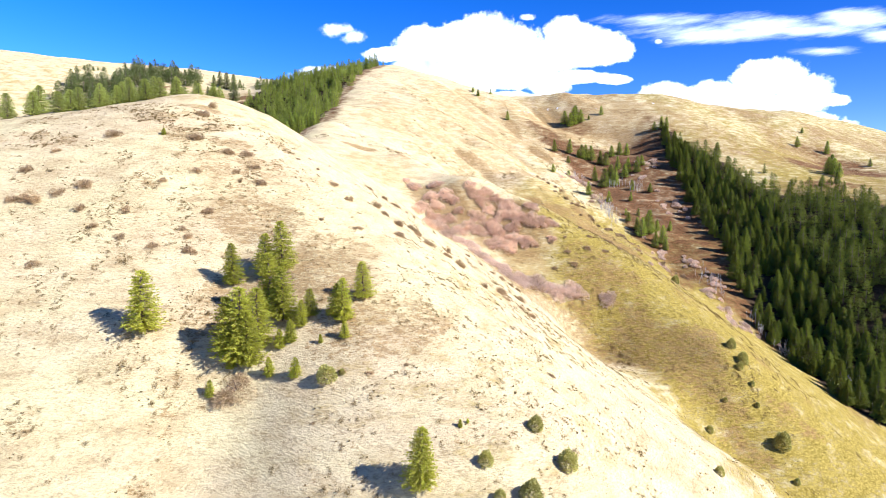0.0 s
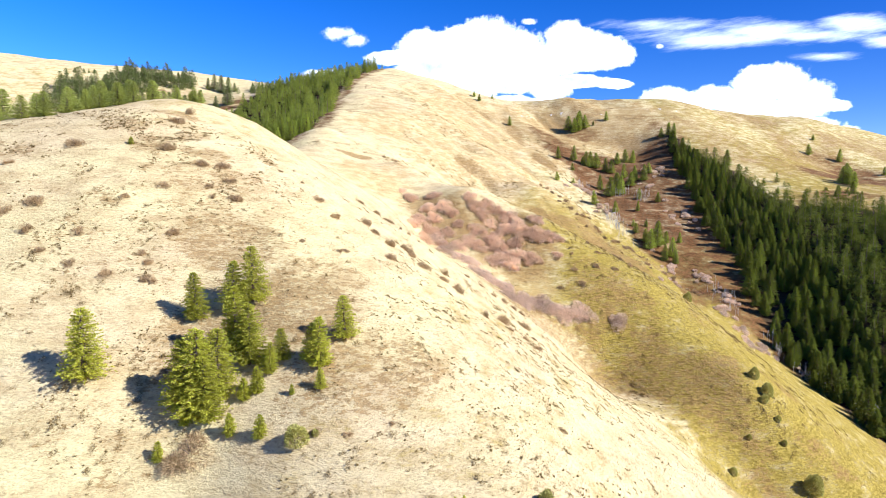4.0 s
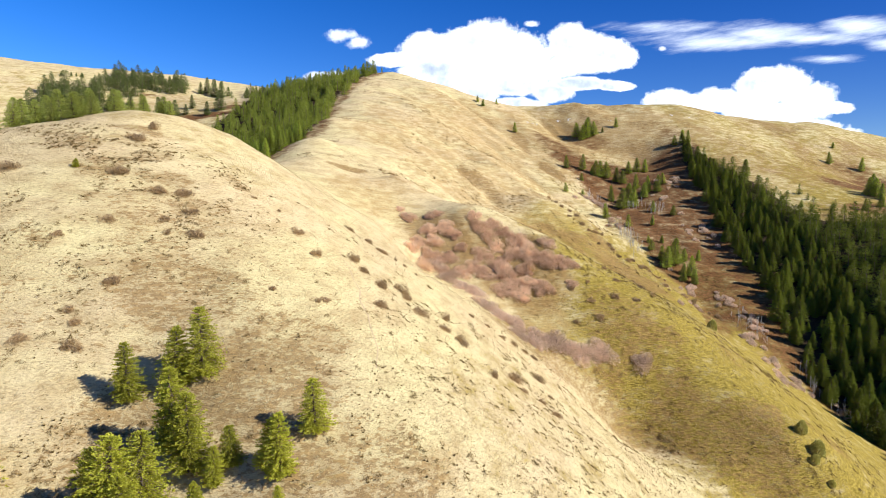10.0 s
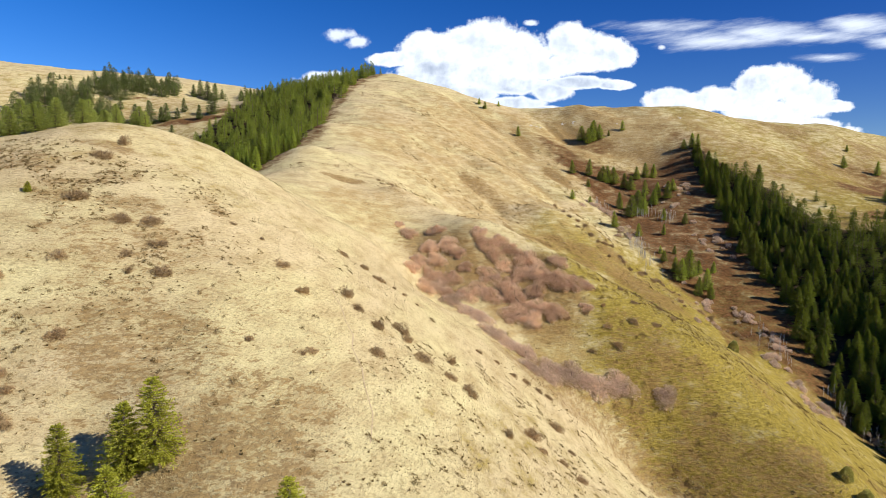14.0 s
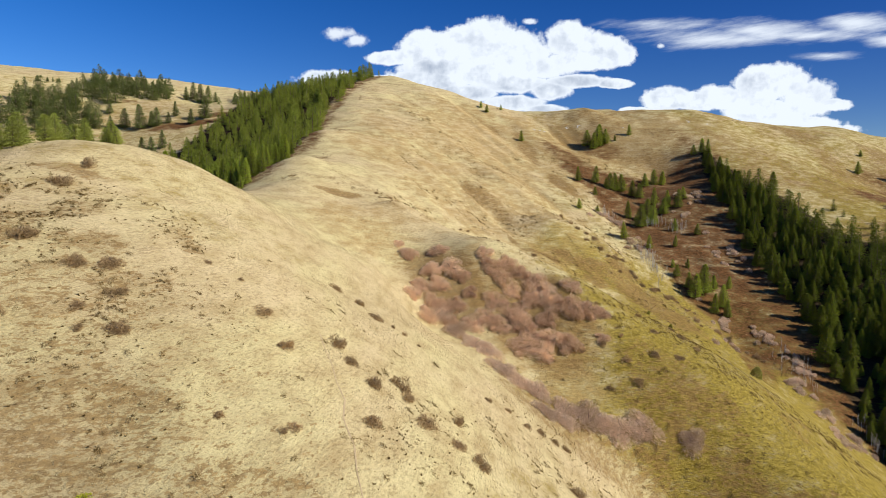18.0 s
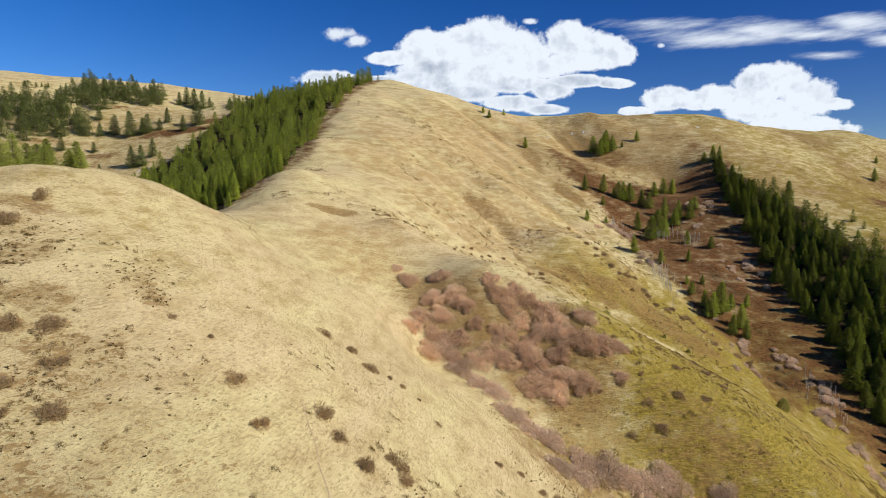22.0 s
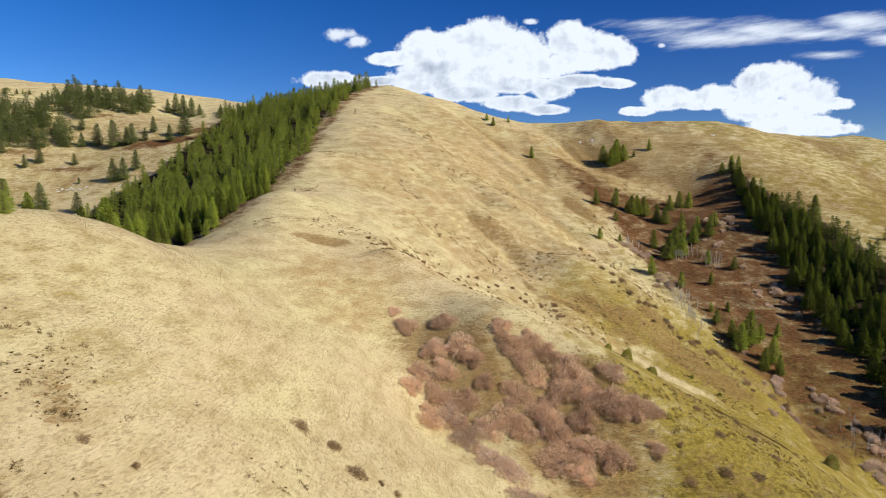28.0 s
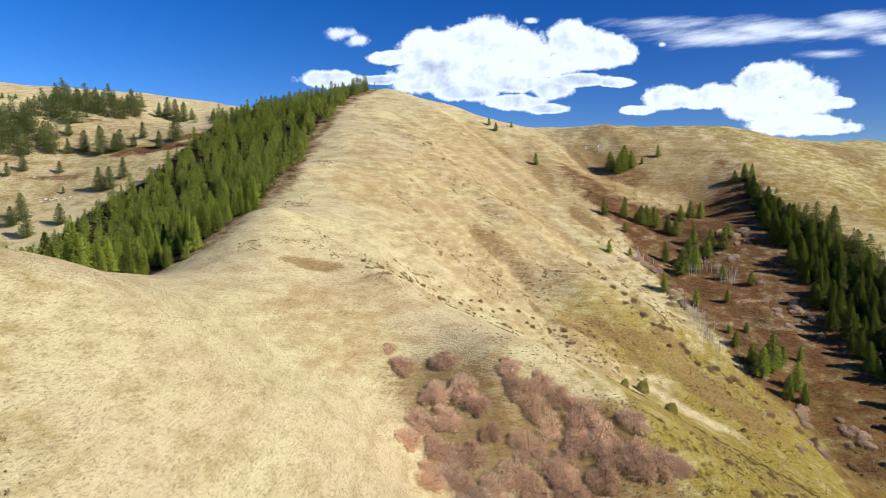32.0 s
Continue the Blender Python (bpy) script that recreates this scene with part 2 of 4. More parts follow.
    b.inputs["Strength"].default_value, b.inputs["Distance"].default_value = 1.0, 0.45
    links.new(maths("ADD", maths("MULTIPLY", tussock, 0.6), maths("MULTIPLY", clump, 0.6)), b.inputs["Height"])
    links.new(b.outputs[0], shader.inputs["Normal"])
    return m


GRASSLAND = ground_material()

# ---- the lie of the land: crests, flanks, gullies and floors, in metres ----
NEAR_HILL = [(-230, 150, -4), (-141, 203, 21), (-108, 216, 28), (-86, 229, 32), (-74, 258, 29), (-92, 262, 32.5), (-112, 260, 31), (-68, 285, 20),
    (-80, 213, 25), (-83, 186, 15), (-58, 195, 13), (-52, 174, 1), (-59, 156, -6), (-97, 156, -1), (-39, 197, 5), (-48, 249, 14), (-40, 268, 7),
    (-28, 183, -4), (-27, 226, -1), (-13, 173, -14), (1, 192, -21), (-2, 246, -19.5), (19.5, 231, -32), (38, 219, -46.5), (-20, 262, -5),
    (-46, 135, -21), (-35, 137, -19), (-58, 117, -28.5), (-16, 127, -24), (4, 138, -27), (-21, 109, -34), (-38, 101, -46), (15, 101, -42),
    (20, 98, -46)]
NEAR_FOOT = [(37, 186, -46), (70, 181, -69), (76, 132, -68), (60, 90, -72), (-90, 80, -52), (0, 50, -70), (-150, 100, -30), (80, 40, -95),
    (-80, 20, -85)]
FIRST_GULLY = [(-28, 292, 2.5), (10, 258, -25), (56, 221, -63), (89, 180, -85), (125, 110, -112), (-7, 265, -18.5), (23, 244, -34), (38, 238, -41)]
SECOND_SPUR = [(-3, 353, 3), (30, 350, -9), (76, 303, -27.5), (84, 323, -34), (107, 295, -45), (100, 211, -59), (107, 190, -80), (8, 296, 2.5), (17, 296, 1.5),
    (40, 281, -10.5), (28, 279, -14), (22, 282, -11.5), (40, 268, -21), (47, 264, -24), (63, 250, -34.5), (80, 271, -30), (79, 254, -35),
    (-14, 297, -1), (64, 350, -26)]
THIRD_SPUR = [(27, 403, 2), (20, 470, 27), (58, 519, 33), (80, 471, 12), (131, 323, -56), (145, 284, -73), (165, 221, -95), (81, 438, -4),
    (104, 420, -19), (106, 411, -20), (95, 400, -19), (85, 394, -17), (94, 383, -28), (107, 379, -34), (115, 370, -38), (108, 346, -42),
    (119, 313, -51), (47, 429, 4), (58, 406, 1), (31, 433, 12), (25, 452, 23), (34, 483, 32)]
MAIN_RIDGE = [(-58, 330, 24), (-66, 365, 36), (-71, 379, 35), (-72, 440, 55), (-69, 524, 77), (-62, 600, 102), (-56, 679, 128), (-96, 333, 17),
    (-150, 380, 5), (-110, 450, 38), (-125, 540, 68), (-190, 300, 6), (-165, 345, 2), (-150, 262, 25), (-190, 258, 21), (-235, 240, 12),
    (-20, 338, 16.5), (-41, 336, 18)]
FAR_BOWL = [(0, 658, 109), (35, 640, 92), (24, 579, 67), (82, 617, 71), (107, 592, 55), (123, 589, 58), (127, 652, 93), (194, 551, 49),
    (222, 641, 91), (93, 521, 26), (161, 534, 24), (150, 500, 16), (130, 488, 0), (330, 700, 84), (350, 630, 64), (445, 800, 92), (568, 800, 59),
    (461, 640, 36), (620, 620, 5)]
VALLEY = [(139, 413, -26), (143, 383, -39), (168, 290, -82), (195, 225, -105), (220, 120, -125), (126, 385, -33), (105, 447, -8), (128, 445, -11),
    (143, 356, -47), (137, 350, -51), (143, 333, -56)]
RIGHT_HILL = [(199, 359, -44), (218, 320, -49), (219, 456, 0), (216, 491, 17), (345, 542, 12), (326, 573, 34), (237, 402, -14), (285, 420, -8),
    (300, 330, -22), (420, 420, 0), (520, 520, 5), (300, 200, -70)]
LEFT_HILL = [(-454, 650, 138), (-120, 660, 112), (-239, 516, 38), (-135, 569, 79), (-140, 475, 36), (-174, 442, 10), (-260, 440, 5), (-380, 480, 40),
    (-420, 560, 95), (-600, 650, 130), (-330, 320, -25), (-480, 400, 10), (-223, 650, 99), (-254, 623, 97), (-253, 573, 69), (-226, 573, 74),
    (-522, 735, 133), (-441, 735, 135), (-389, 735, 136), (-338, 735, 137), (-281, 735, 133), (-230, 735, 126)]
BEYOND = [(-300, 900, 60), (-60, 900, 60), (150, 900, 40), (430, 960, 40), (750, 900, -20), (-700, 900, 60), (750, 450, -10), (-800, 450, 30),
          (600, 150, -60), (-500, 50, -60), (500, -100, -110), (-200, -150, -110), (150, -150, -120)]
SHAPE = np.array(NEAR_HILL + NEAR_FOOT + FIRST_GULLY + SECOND_SPUR + THIRD_SPUR + MAIN_RIDGE + FAR_BOWL + VALLEY + RIGHT_HILL + LEFT_HILL + BEYOND, float)


def bend(r2):
    return np.sqrt(r2 + 6.0 ** 2)


def settle():
    """Weights of a smooth sheet through the lines above."""
    n = len(SHAPE)
    q = SHAPE[:, :2] / 100
    k = -bend(((SHAPE[:, None, :2] - SHAPE[None, :, :2]) ** 2).sum(2)) + np.eye(n) * -0.25
    a = np.zeros((n + 3, n + 3))
    a[:n, :n], a[:n, n:], a[n:, :n] = k, np.c_[np.ones(n), q], np.c_[np.ones(n), q].T
    return np.linalg.solve(a, np.r_[SHAPE[:, 2], 0, 0, 0])


SHEET = settle()


def lattice(ix, iy, seed):
    h = (ix.astype(np.int64) * 374761393 + iy.astype(np.int64) * 668265263 + seed * 1442695041) & 0x7FFFFFFF
    h = ((h ^ (h >> 13)) * 1274126177) & 0x7FFFFFFF
    return ((h ^ (h >> 16)) & 0xFFFF) / 65535.0


def wave(x, y, size, seed=0):
    """Smooth noise, 0 to 1, with features of that size."""
    x, y = np.asarray(x, float) / size, np.asarray(y, float) / size
    ix, iy = np.floor(x), np.floor(y)
    u, v = x - ix, y - iy
    u, v = u * u * u * (u * (6 * u - 15) + 10), v * v * v * (v * (6 * v - 15) + 10)
    a, b = lattice(ix, iy, seed), lattice(ix + 1, iy, seed)
    c, d = lattice(ix, iy + 1, seed), lattice(ix + 1, iy + 1, seed)
    return (a * (1 - u) + b * u) * (1 - v) + (c * (1 - u) + d * u) * v


def fractal(x, y, size, seed=0, steps=4):
    total, weight = 0, 0
    for k in range(steps):
        total = total + wave(x, y, size / 2 ** k, seed + k) * 0.55 ** k
        weight += 0.55 ** k
    return total / weight


def ribs(x, y):
    """Ribs and runnels down the sunny flank of the main ridge, and where they show."""
    run = 0.8 * x + 0.6 * y + (fractal(x, y, 80, 21) - 0.5) * 34
    rib = 0.8 * (1 - np.abs(2 * wave(run, y * 0.25, 30, 5) - 1)) + 0.2 * (1 - np.abs(2 * wave(run, y * 0.2, 11, 6) - 1))
    flank = np.clip((x + 55) / 35, 0, 1) * np.clip((190 - x) / 60, 0, 1) * np.clip((y - 335) / 40, 0, 1) * np.clip((690 - y) / 60, 0, 1)
    return rib, flank


# sharp crests and runnels on the far flank: rise, width, plan line
CREASES = [(3.4, 9, [(-36, 554), (10, 498), (38, 460), (64, 432), (86, 398)]),
           (-3.0, 8, [(23, 550), (50, 505), (71, 464), (90, 430)]),
           (-3.2, 8, [(-17, 462), (8, 436), (25, 418), (37, 380)]),
           (-2.2, 6, [(-30, 336), (-3, 358), (30, 360), (44, 354)]),
           (2.0, 8, [(-40, 480), (-10, 430), (14, 392), (30, 372)])]


def creases(x, y):
    total = 0.0
    for rise, width, line in CREASES:
        near = np.full(x.shape, 1e9)
        for (ax, ay), (bx, by) in zip(line, line[1:]):
            t = np.clip(((x - ax) * (bx - ax) + (y - ay) * (by - ay)) / ((bx - ax) ** 2 + (by - ay) ** 2), 0, 1)
            near = np.minimum(near, np.hypot(x - ax - t * (bx - ax), y - ay - t * (by - ay)))
        total = total + rise * np.exp(-near / width)
    return total


def height(x, y, fine=True):
    """The ground's height."""
    x, y = np.asarray(x, float), np.asarray(y, float)
    flat = np.stack([x.ravel(), y.ravel()], 1)
    z = np.empty(len(flat))
    for k in range(0, len(flat), 20000):
        p = flat[k:k + 20000]
        r2 = ((p[:, None, :] - SHAPE[None, :, :2]) ** 2).sum(2)
        z[k:k + 20000] = -bend(r2) @ SHEET[:-3] + SHEET[-3] + p[:, 0] / 100 * SHEET[-2] + p[:, 1] / 100 * SHEET[-1]
    z = z.reshape(x.shape)
    # far out the land sinks to a plain
    out = np.clip((np.hypot(x, (y - 400) * 0.9) - 750) / 500, 0, 1)
    out = out * out * (3 - 2 * out)
    z = z * (1 - out) - 110 * out
    if fine:
        rough = np.clip((y - 380) / 300, 0, 1)
        rib, flank = ribs(x, y)
        z = z + flank * (rib - 0.5) * 6.5 + creases(x, y)
        z = z + (fractal(x, y, 46, 3) - 0.5) * (2.6 + 3.0 * rough) + (fractal(x + y * 0.4, y * 0.5, 9, 11, 3) - 0.5) * 0.7
    return z


def steps(*stretches):
    """Grid lines: stretches of (from, to, spacing)."""
    return np.unique(np.round(np.concatenate([np.arange(a, b, s) for a, b, s in stretches]), 3))


def patch(x, y, cx, cy, rx, ry, turn=0.0, strength=1.0):
    """A soft, ragged patch of growth."""
    c, s = math.cos(radians(turn)), math.sin(radians(turn))
    u, v = (x - cx) * c + (y - cy) * s, (y - cy) * c - (x - cx) * s
    r = np.sqrt((u / rx) ** 2 + (v / ry) ** 2) + (fractal(x, y, 22, 5) - 0.5) * 0.9
    return strength * np.clip((1.25 - r) / 0.6, 0, 1)


def most(x, y, rows):
    out = np.zeros_like(x)
    for row in rows:
        out = np.maximum(out, patch(x, y, *row))
    return out


# red-brown litter and low shrubs, brown dry forbs, dark streaks and one painted shadow, olive grass and rosy grass: x,
# y, half sizes, turn, strength
RUST_VALLEY = [(126, 400, 10, 40, 12, 0.9), (118, 460, 14, 26, 0, 0.9), (135, 345, 8, 34, -20, 0.8), (170, 470, 22, 60, 0, 0.8),
    (160, 410, 14, 60, -8, 0.8), (152, 505, 48, 30, 0, 1), (136, 440, 20, 50, 20, 0.9), (150, 385, 18, 45, -10, 0.75), (112, 530, 30, 14, -30, 1),
    (90, 566, 9, 34, 25, 0.8), (335, 515, 60, 24, 10, 0.95), (123, 578, 16, 12, 0, 0.7), (190, 560, 14, 40, 0, 0.6)]
RUST_EDGES = [(101, 521, 14, 5, -1, 1), (123, 503, 13, 5.6, -12, 1), (164, 530, 18, 7.7, -73, 1), (341, 567, 26, 12, 0, 0.7), (347, 542, 34, 22, 10, 0.9), (280, 446, 24, 14, 0, 0.8)]
RUST_WEST = [(-276, 652, 26, 5, 10, 0.9), (-198, 567, 34, 7, 10, 1.0), (-253, 538, 22, 5, 10, 0.8), (-273, 615, 20, 5, 10, 0.7), (-185, 584, 20, 7, 10, 0.9), (-289, 552, 16, 6, 10, 0.6)]
RUST = RUST_VALLEY + RUST_EDGES + RUST_WEST
BROWN_SLOPE = [(-46, 157, 14, 11, 0, 0.75), (-62, 190, 7, 5, 0, 0.7), (-61, 178, 8, 5, 0, 0.6), (-83, 213, 8, 3, 10, 0.7), (-29, 138, 18, 13, 0, 0.8),
    (-9, 124, 18, 12, 20, 0.7), (-43, 132, 14, 9, 0, 0.75), (-27, 149, 13, 9, 0, 0.65), (-33, 146, 13, 7, 0, 0.5), (-6, 124, 17, 8, 20, 0.45)]
BROWN_FOOT = [(-44, 108, 5, 12, -20, 0.4), (-60, 177, 18, 15, 0, 0.6), (-62, 148, 24, 16, 0, 0.45), (-95, 155, 20, 16, 0, 0.4),
    (-42, 172, 16, 20, 0, 0.4), (-80, 214, 7, 4, 0, 0.8), (40, 228, 30, 13, -20, 0.75), (80, 215, 26, 18, -30, 0.7), (62, 248, 18, 12, -20, 0.6),
    (-52, 118, 10, 14, 0, 0.35), (-25, 165, 12, 14, 0, 0.35)]
BROWN_FLANK = [(15, 433, 14, 8, -44, 0.85), (26, 430, 12, 7, -55, 0.7), (46, 377, 12, 4, -5, 0.95), (71, 382, 14, 4.2, 23, 0.95),
    (70, 370, 9, 6, -9, 0.85), (95, 362, 26, 11, -44, 0.9), (72, 380, 20, 7, 0, 0.8), (33, 385, 8, 3, -63, 0.9), (-45, 335, 11, 4, 35, 0.95), (-22, 332, 8, 3, -26, 0.5),
    (15, 364, 18, 3, 7, 0.6), (97, 344, 19, 4.8, -72, 0.5), (89, 388, 10, 4, -7, 0.9), (0, 284, 24, 13, -35, 0.95), (28, 278, 22, 12, -25, 0.95),
    (28, 263, 18, 9, -20, 0.75)]
# the patch at 113, 591 paints the shadow beside the tree clump there
BROWN_FAR = [(63, 565, 45, 8.6, -82, 0.8), (79, 510, 19, 7.6, -65, 0.9), (113, 591, 14, 6, -24, 0.8), (172, 599, 27, 5.4, -1, 0.7),
    (94, 630, 24, 5.5, -35, 0.5), (37, 486, 35, 8, -76, 0.45), (-1, 517, 34, 4.8, -54, 0.4), (-26, 438, 31, 3.8, -48, 0.35),
    (264, 568, 31, 4.6, -1, 0.6), (244, 512, 13, 8, -42, 0.8), (169, 557, 16, 6.6, -9, 0.5)]
BROWN_WEST = [(-224, 570, 26, 5.3, 6, 0.9), (-266, 556, 12, 4.5, 68, 0.6), (-245, 522, 13, 3.7, 80, 0.9), (-220, 506, 6, 3.9, 54, 0.8),
    (-286, 617, 13, 3.6, 57, 0.6), (-221, 640, 14, 4, 22, 0.6), (-273, 534, 11, 3.9, 79, 0.7), (250, 520, 70, 60, 0, 0.6),
    (300, 420, 80, 90, 0, 0.6), (-250, 560, 110, 80, 0, 0.55), (115, 565, 80, 50, 10, 0.5), (160, 340, 16, 60, -14, 0.7),
    (176, 275, 18, 50, -15, 0.9), (62, 248, 18, 12, -20, 0.6)]
BROWN_SPUR = [(91, 374, 15, 9, -35, 0.8), (61, 380, 16, 5, -30, 0.9), (27, 426, 6, 24, 25, 0.7), (124, 364, 18, 6, -40, 0.7), (135, 345, 16, 6, -45, 0.7), (60, 262, 7, 5, -20, 0.6), (68, 249, 9, 6, -20, 0.75), (53, 250, 7, 6, 0, 0.6), (64, 259, 8, 4, -20, 0.6), (40, 269, 4, 3, 0, 0.6)]
BROWN = BROWN_SLOPE + BROWN_FOOT + BROWN_FLANK + BROWN_SPUR + BROWN_FAR + BROWN_WEST
OLIVE = [(56, 362, 44, 22, -15, 0.45), (370, 690, 260, 190, 0, 0.6), (310, 470, 110, 120, 0, 0.8), (86, 351, 16, 8, -35, 0.85), (72, 360, 12, 6, -20, 0.6), (100, 380, 60, 80, -30, 0.38),
    (-300, 560, 160, 120, 0, 0.45), (62, 262, 42, 44, 20, 0.75), (78, 320, 22, 20, 0, 0.6), (85, 200, 36, 34, 0, 0.6), (22, 165, 24, 50, -20, 0.35),
    (45, 420, 22, 30, -20, 0.28), (300, 575, 110, 40, 0, 0.23), (5, 110, 30, 24, 0, 0.3), (-70, 225, 40, 30, 0, 0.3), (110, 290, 24, 40, 20, 0.6),
    (30, 520, 40, 60, 0, 0.15), (78, 322, 42, 24, -35, 0.9)]
ROSY = [(10, 440, 70, 130, 25, 0.75), (40, 560, 90, 90, 0, 0.8), (140, 590, 90, 60, 0, 0.85), (-32, 306, 22, 26, 10, 0.75),
    (-8, 345, 26, 10, -15, 0.6), (90, 376, 18, 12, -20, 0.6), (0, 268, 10, 20, 0, 0.4), (-40, 118, 30, 14, 0, 0.3), (-20, 325, 26, 22, 20, 0.6), (34, 253, 13, 10, -20, 0.8), (11, 288, 13, 10, -20, 0.8), (16, 276, 13, 10, -20, 0.8), (27, 283, 13, 10, -20, 0.8), (38, 268, 13, 10, -20, 0.8), (23, 261, 13, 10, -20, 0.8)]


# the face of the second spur, all olive grass
SPUR_FACE = [(-20, 303), (0, 306), (30, 325), (62, 343), (84, 322), (107, 295), (128, 262), (140, 215), (122, 165), (95, 172), (60, 218), (31, 242), (10, 259), (-6, 271), (-19, 285)]


def within(x, y, ring, soft=3.0):
    """1 inside a ring of plan points, falling to 0 across a soft edge."""
    odd, near = np.zeros(x.shape, bool), np.full(x.shape, 1e9)
    for (ax, ay), (bx, by) in zip(ring, ring[1:] + ring[:1]):
        odd ^= ((ay > y) != (by > y)) & (x < (bx - ax) * (y - ay) / (by - ay + 1e-9) + ax)
        t = np.clip(((x - ax) * (bx - ax) + (y - ay) * (by - ay)) / ((bx - ax) ** 2 + (by - ay) ** 2), 0, 1)
        near = np.minimum(near, np.hypot(x - ax - t * (bx - ax), y - ay - t * (by - ay)))
    return np.clip(0.5 + np.where(odd, near, -near) / (2 * soft), 0, 1)


VALLEY_FLOOR = [(84, 562), (104, 548), (97, 510), (103, 460), (112, 428), (119, 395), (131, 355), (143, 325), (156, 285), (176, 235), (205, 235), (190, 290), (185, 340), (190, 400), (195, 470),
                (204, 545), (182, 556), (150, 540), (120, 545)]


# where the woods stand
RIDGE_FOREST = [(-95, 298), (-92, 334), (-83, 340), (-80, 356), (-78, 372), (-81, 396), (-79, 412), (-76, 430), (-82, 473), (-84, 525), (-83, 573),
    (-79, 618), (-71, 650), (-60, 676), (-90, 690), (-160, 671), (-170, 594), (-176, 553), (-182, 526), (-203, 495), (-203, 459), (-235, 380),
    (-225, 320), (-190, 290), (-150, 285), (-118, 280)]
EAST_FOREST = [(190, 556), (208, 513), (222, 479), (226, 448), (234, 424), (262, 414), (270, 392), (282, 340), (292, 285), (275, 228), (222, 212), (163, 243), (157, 290), (160, 331), (172, 381), (170, 423), (178, 461), (184, 535)]
WEST_WOODS = [(-320, 610), (-305, 606), (-278, 604), (-274, 623), (-262, 629), (-252, 622), (-243, 642), (-256, 669), (-274, 666), (-289, 663),
    (-315, 652), (-322, 628)]
WEST_LOWER_WOODS = [(-340, 540), (-300, 546), (-283, 556), (-265, 564), (-278, 586), (-300, 597), (-319, 607), (-345, 600)]
WEST_FRINGE = [(-205, 640), (-180, 610), (-150, 600), (-135, 650), (-190, 660)]


def scrub_spots(x, y):
    """Where low scrub grows on the near hill: ragged spots, thickest on its western side."""
    west = np.clip((-25 - x) / 20, 0.4, 1) * np.clip((215 - y) / 15, 0, 1) * np.clip((x + 150) / 20, 0, 1)
    return west * np.clip((fractal(x, y, 9, 41) - 0.44) * 7, 0, 1) * np.clip((fractal(x, y, 40, 42) - 0.25) * 4, 0.2, 1)


def growth(name, rows, x, y):
    out = most(x, y, rows)
    if name == "olive":
        out = np.maximum(out, 0.95 * within(x, y, SPUR_FACE, 8.0) * np.clip((x - 10) / 45, 0.2, 1))
        out = np.maximum(out, np.clip((x - 62 + 34 * np.clip((y - 340) / 40, 0, 1) - 0.05 * (y - 300) + 40 * (fractal(x, y, 45, 15) - 0.5)) / 30, 0, np.where(x > 215, 0.8, 0.9)) * np.clip((470 - y) / 90, np.where(x > 200, 0.75, 0.5), 1))
    if name == "pinkish":
        out = np.maximum(out, 0.45 * within(x, y, SPUR_FACE, 8.0) * np.clip((55 - x) / 45, 0, 1))
    if name == "rust":
        out = np.maximum(out, np.where(y > 400, 1.0, 0.9) * within(x, y, VALLEY_FLOOR, 6.0))
        out = np.maximum(out, 0.85 * within(x - 7, y, RIDGE_FOREST, 5.0) * np.clip((y - 325) / 20, 0, 1))
    if name == "brown":
        bowl = np.clip((x - 20) / 90, 0, 1) * np.clip((y - 440) / 80, 0, 1) * np.clip((720 - y) / 60, 0, 1)
        out = np.maximum(out, bowl * np.clip(0.60 + 1.6 * (fractal(x, y, 34, 71) - 0.5), 0, 0.8))
    # litter under both forests, with the trees' shade in its colour
    if name == "litter_shade":
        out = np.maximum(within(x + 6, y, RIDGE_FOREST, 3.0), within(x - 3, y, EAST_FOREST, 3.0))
    if name == "brown":
        # brown is strongest along the low runnels between the ribs
        rib, flank = ribs(x, y)
        out = np.maximum(out, flank * np.clip((0.50 - rib) / 0.3, 0, 1) * 0.95)
        out = np.maximum(out, 0.7 * scrub_spots(x, y))
        face = within(x, y, SPUR_FACE, 8.0) * np.clip((x - 22) / 25, 0, 1)
        out = np.maximum(out, 0.75 * face * np.clip((fractal(x, y, 13, 72) - 0.47) * 6, 0, 1))
    return out


LITTER_SHADE = [(-112, 430, 36, 130, 4, 1), (-100, 600, 32, 80, -8, 1), (-170, 340, 50, 45, 0, 1), (202, 420, 26, 120, 6, 1), (215, 290, 30, 50, 10, 1), (196, 530, 12, 30, 0, 1), (-290, 590, 40, 26, 0, 0.5), (160, 300, 16, 60, -8, 0.6)]


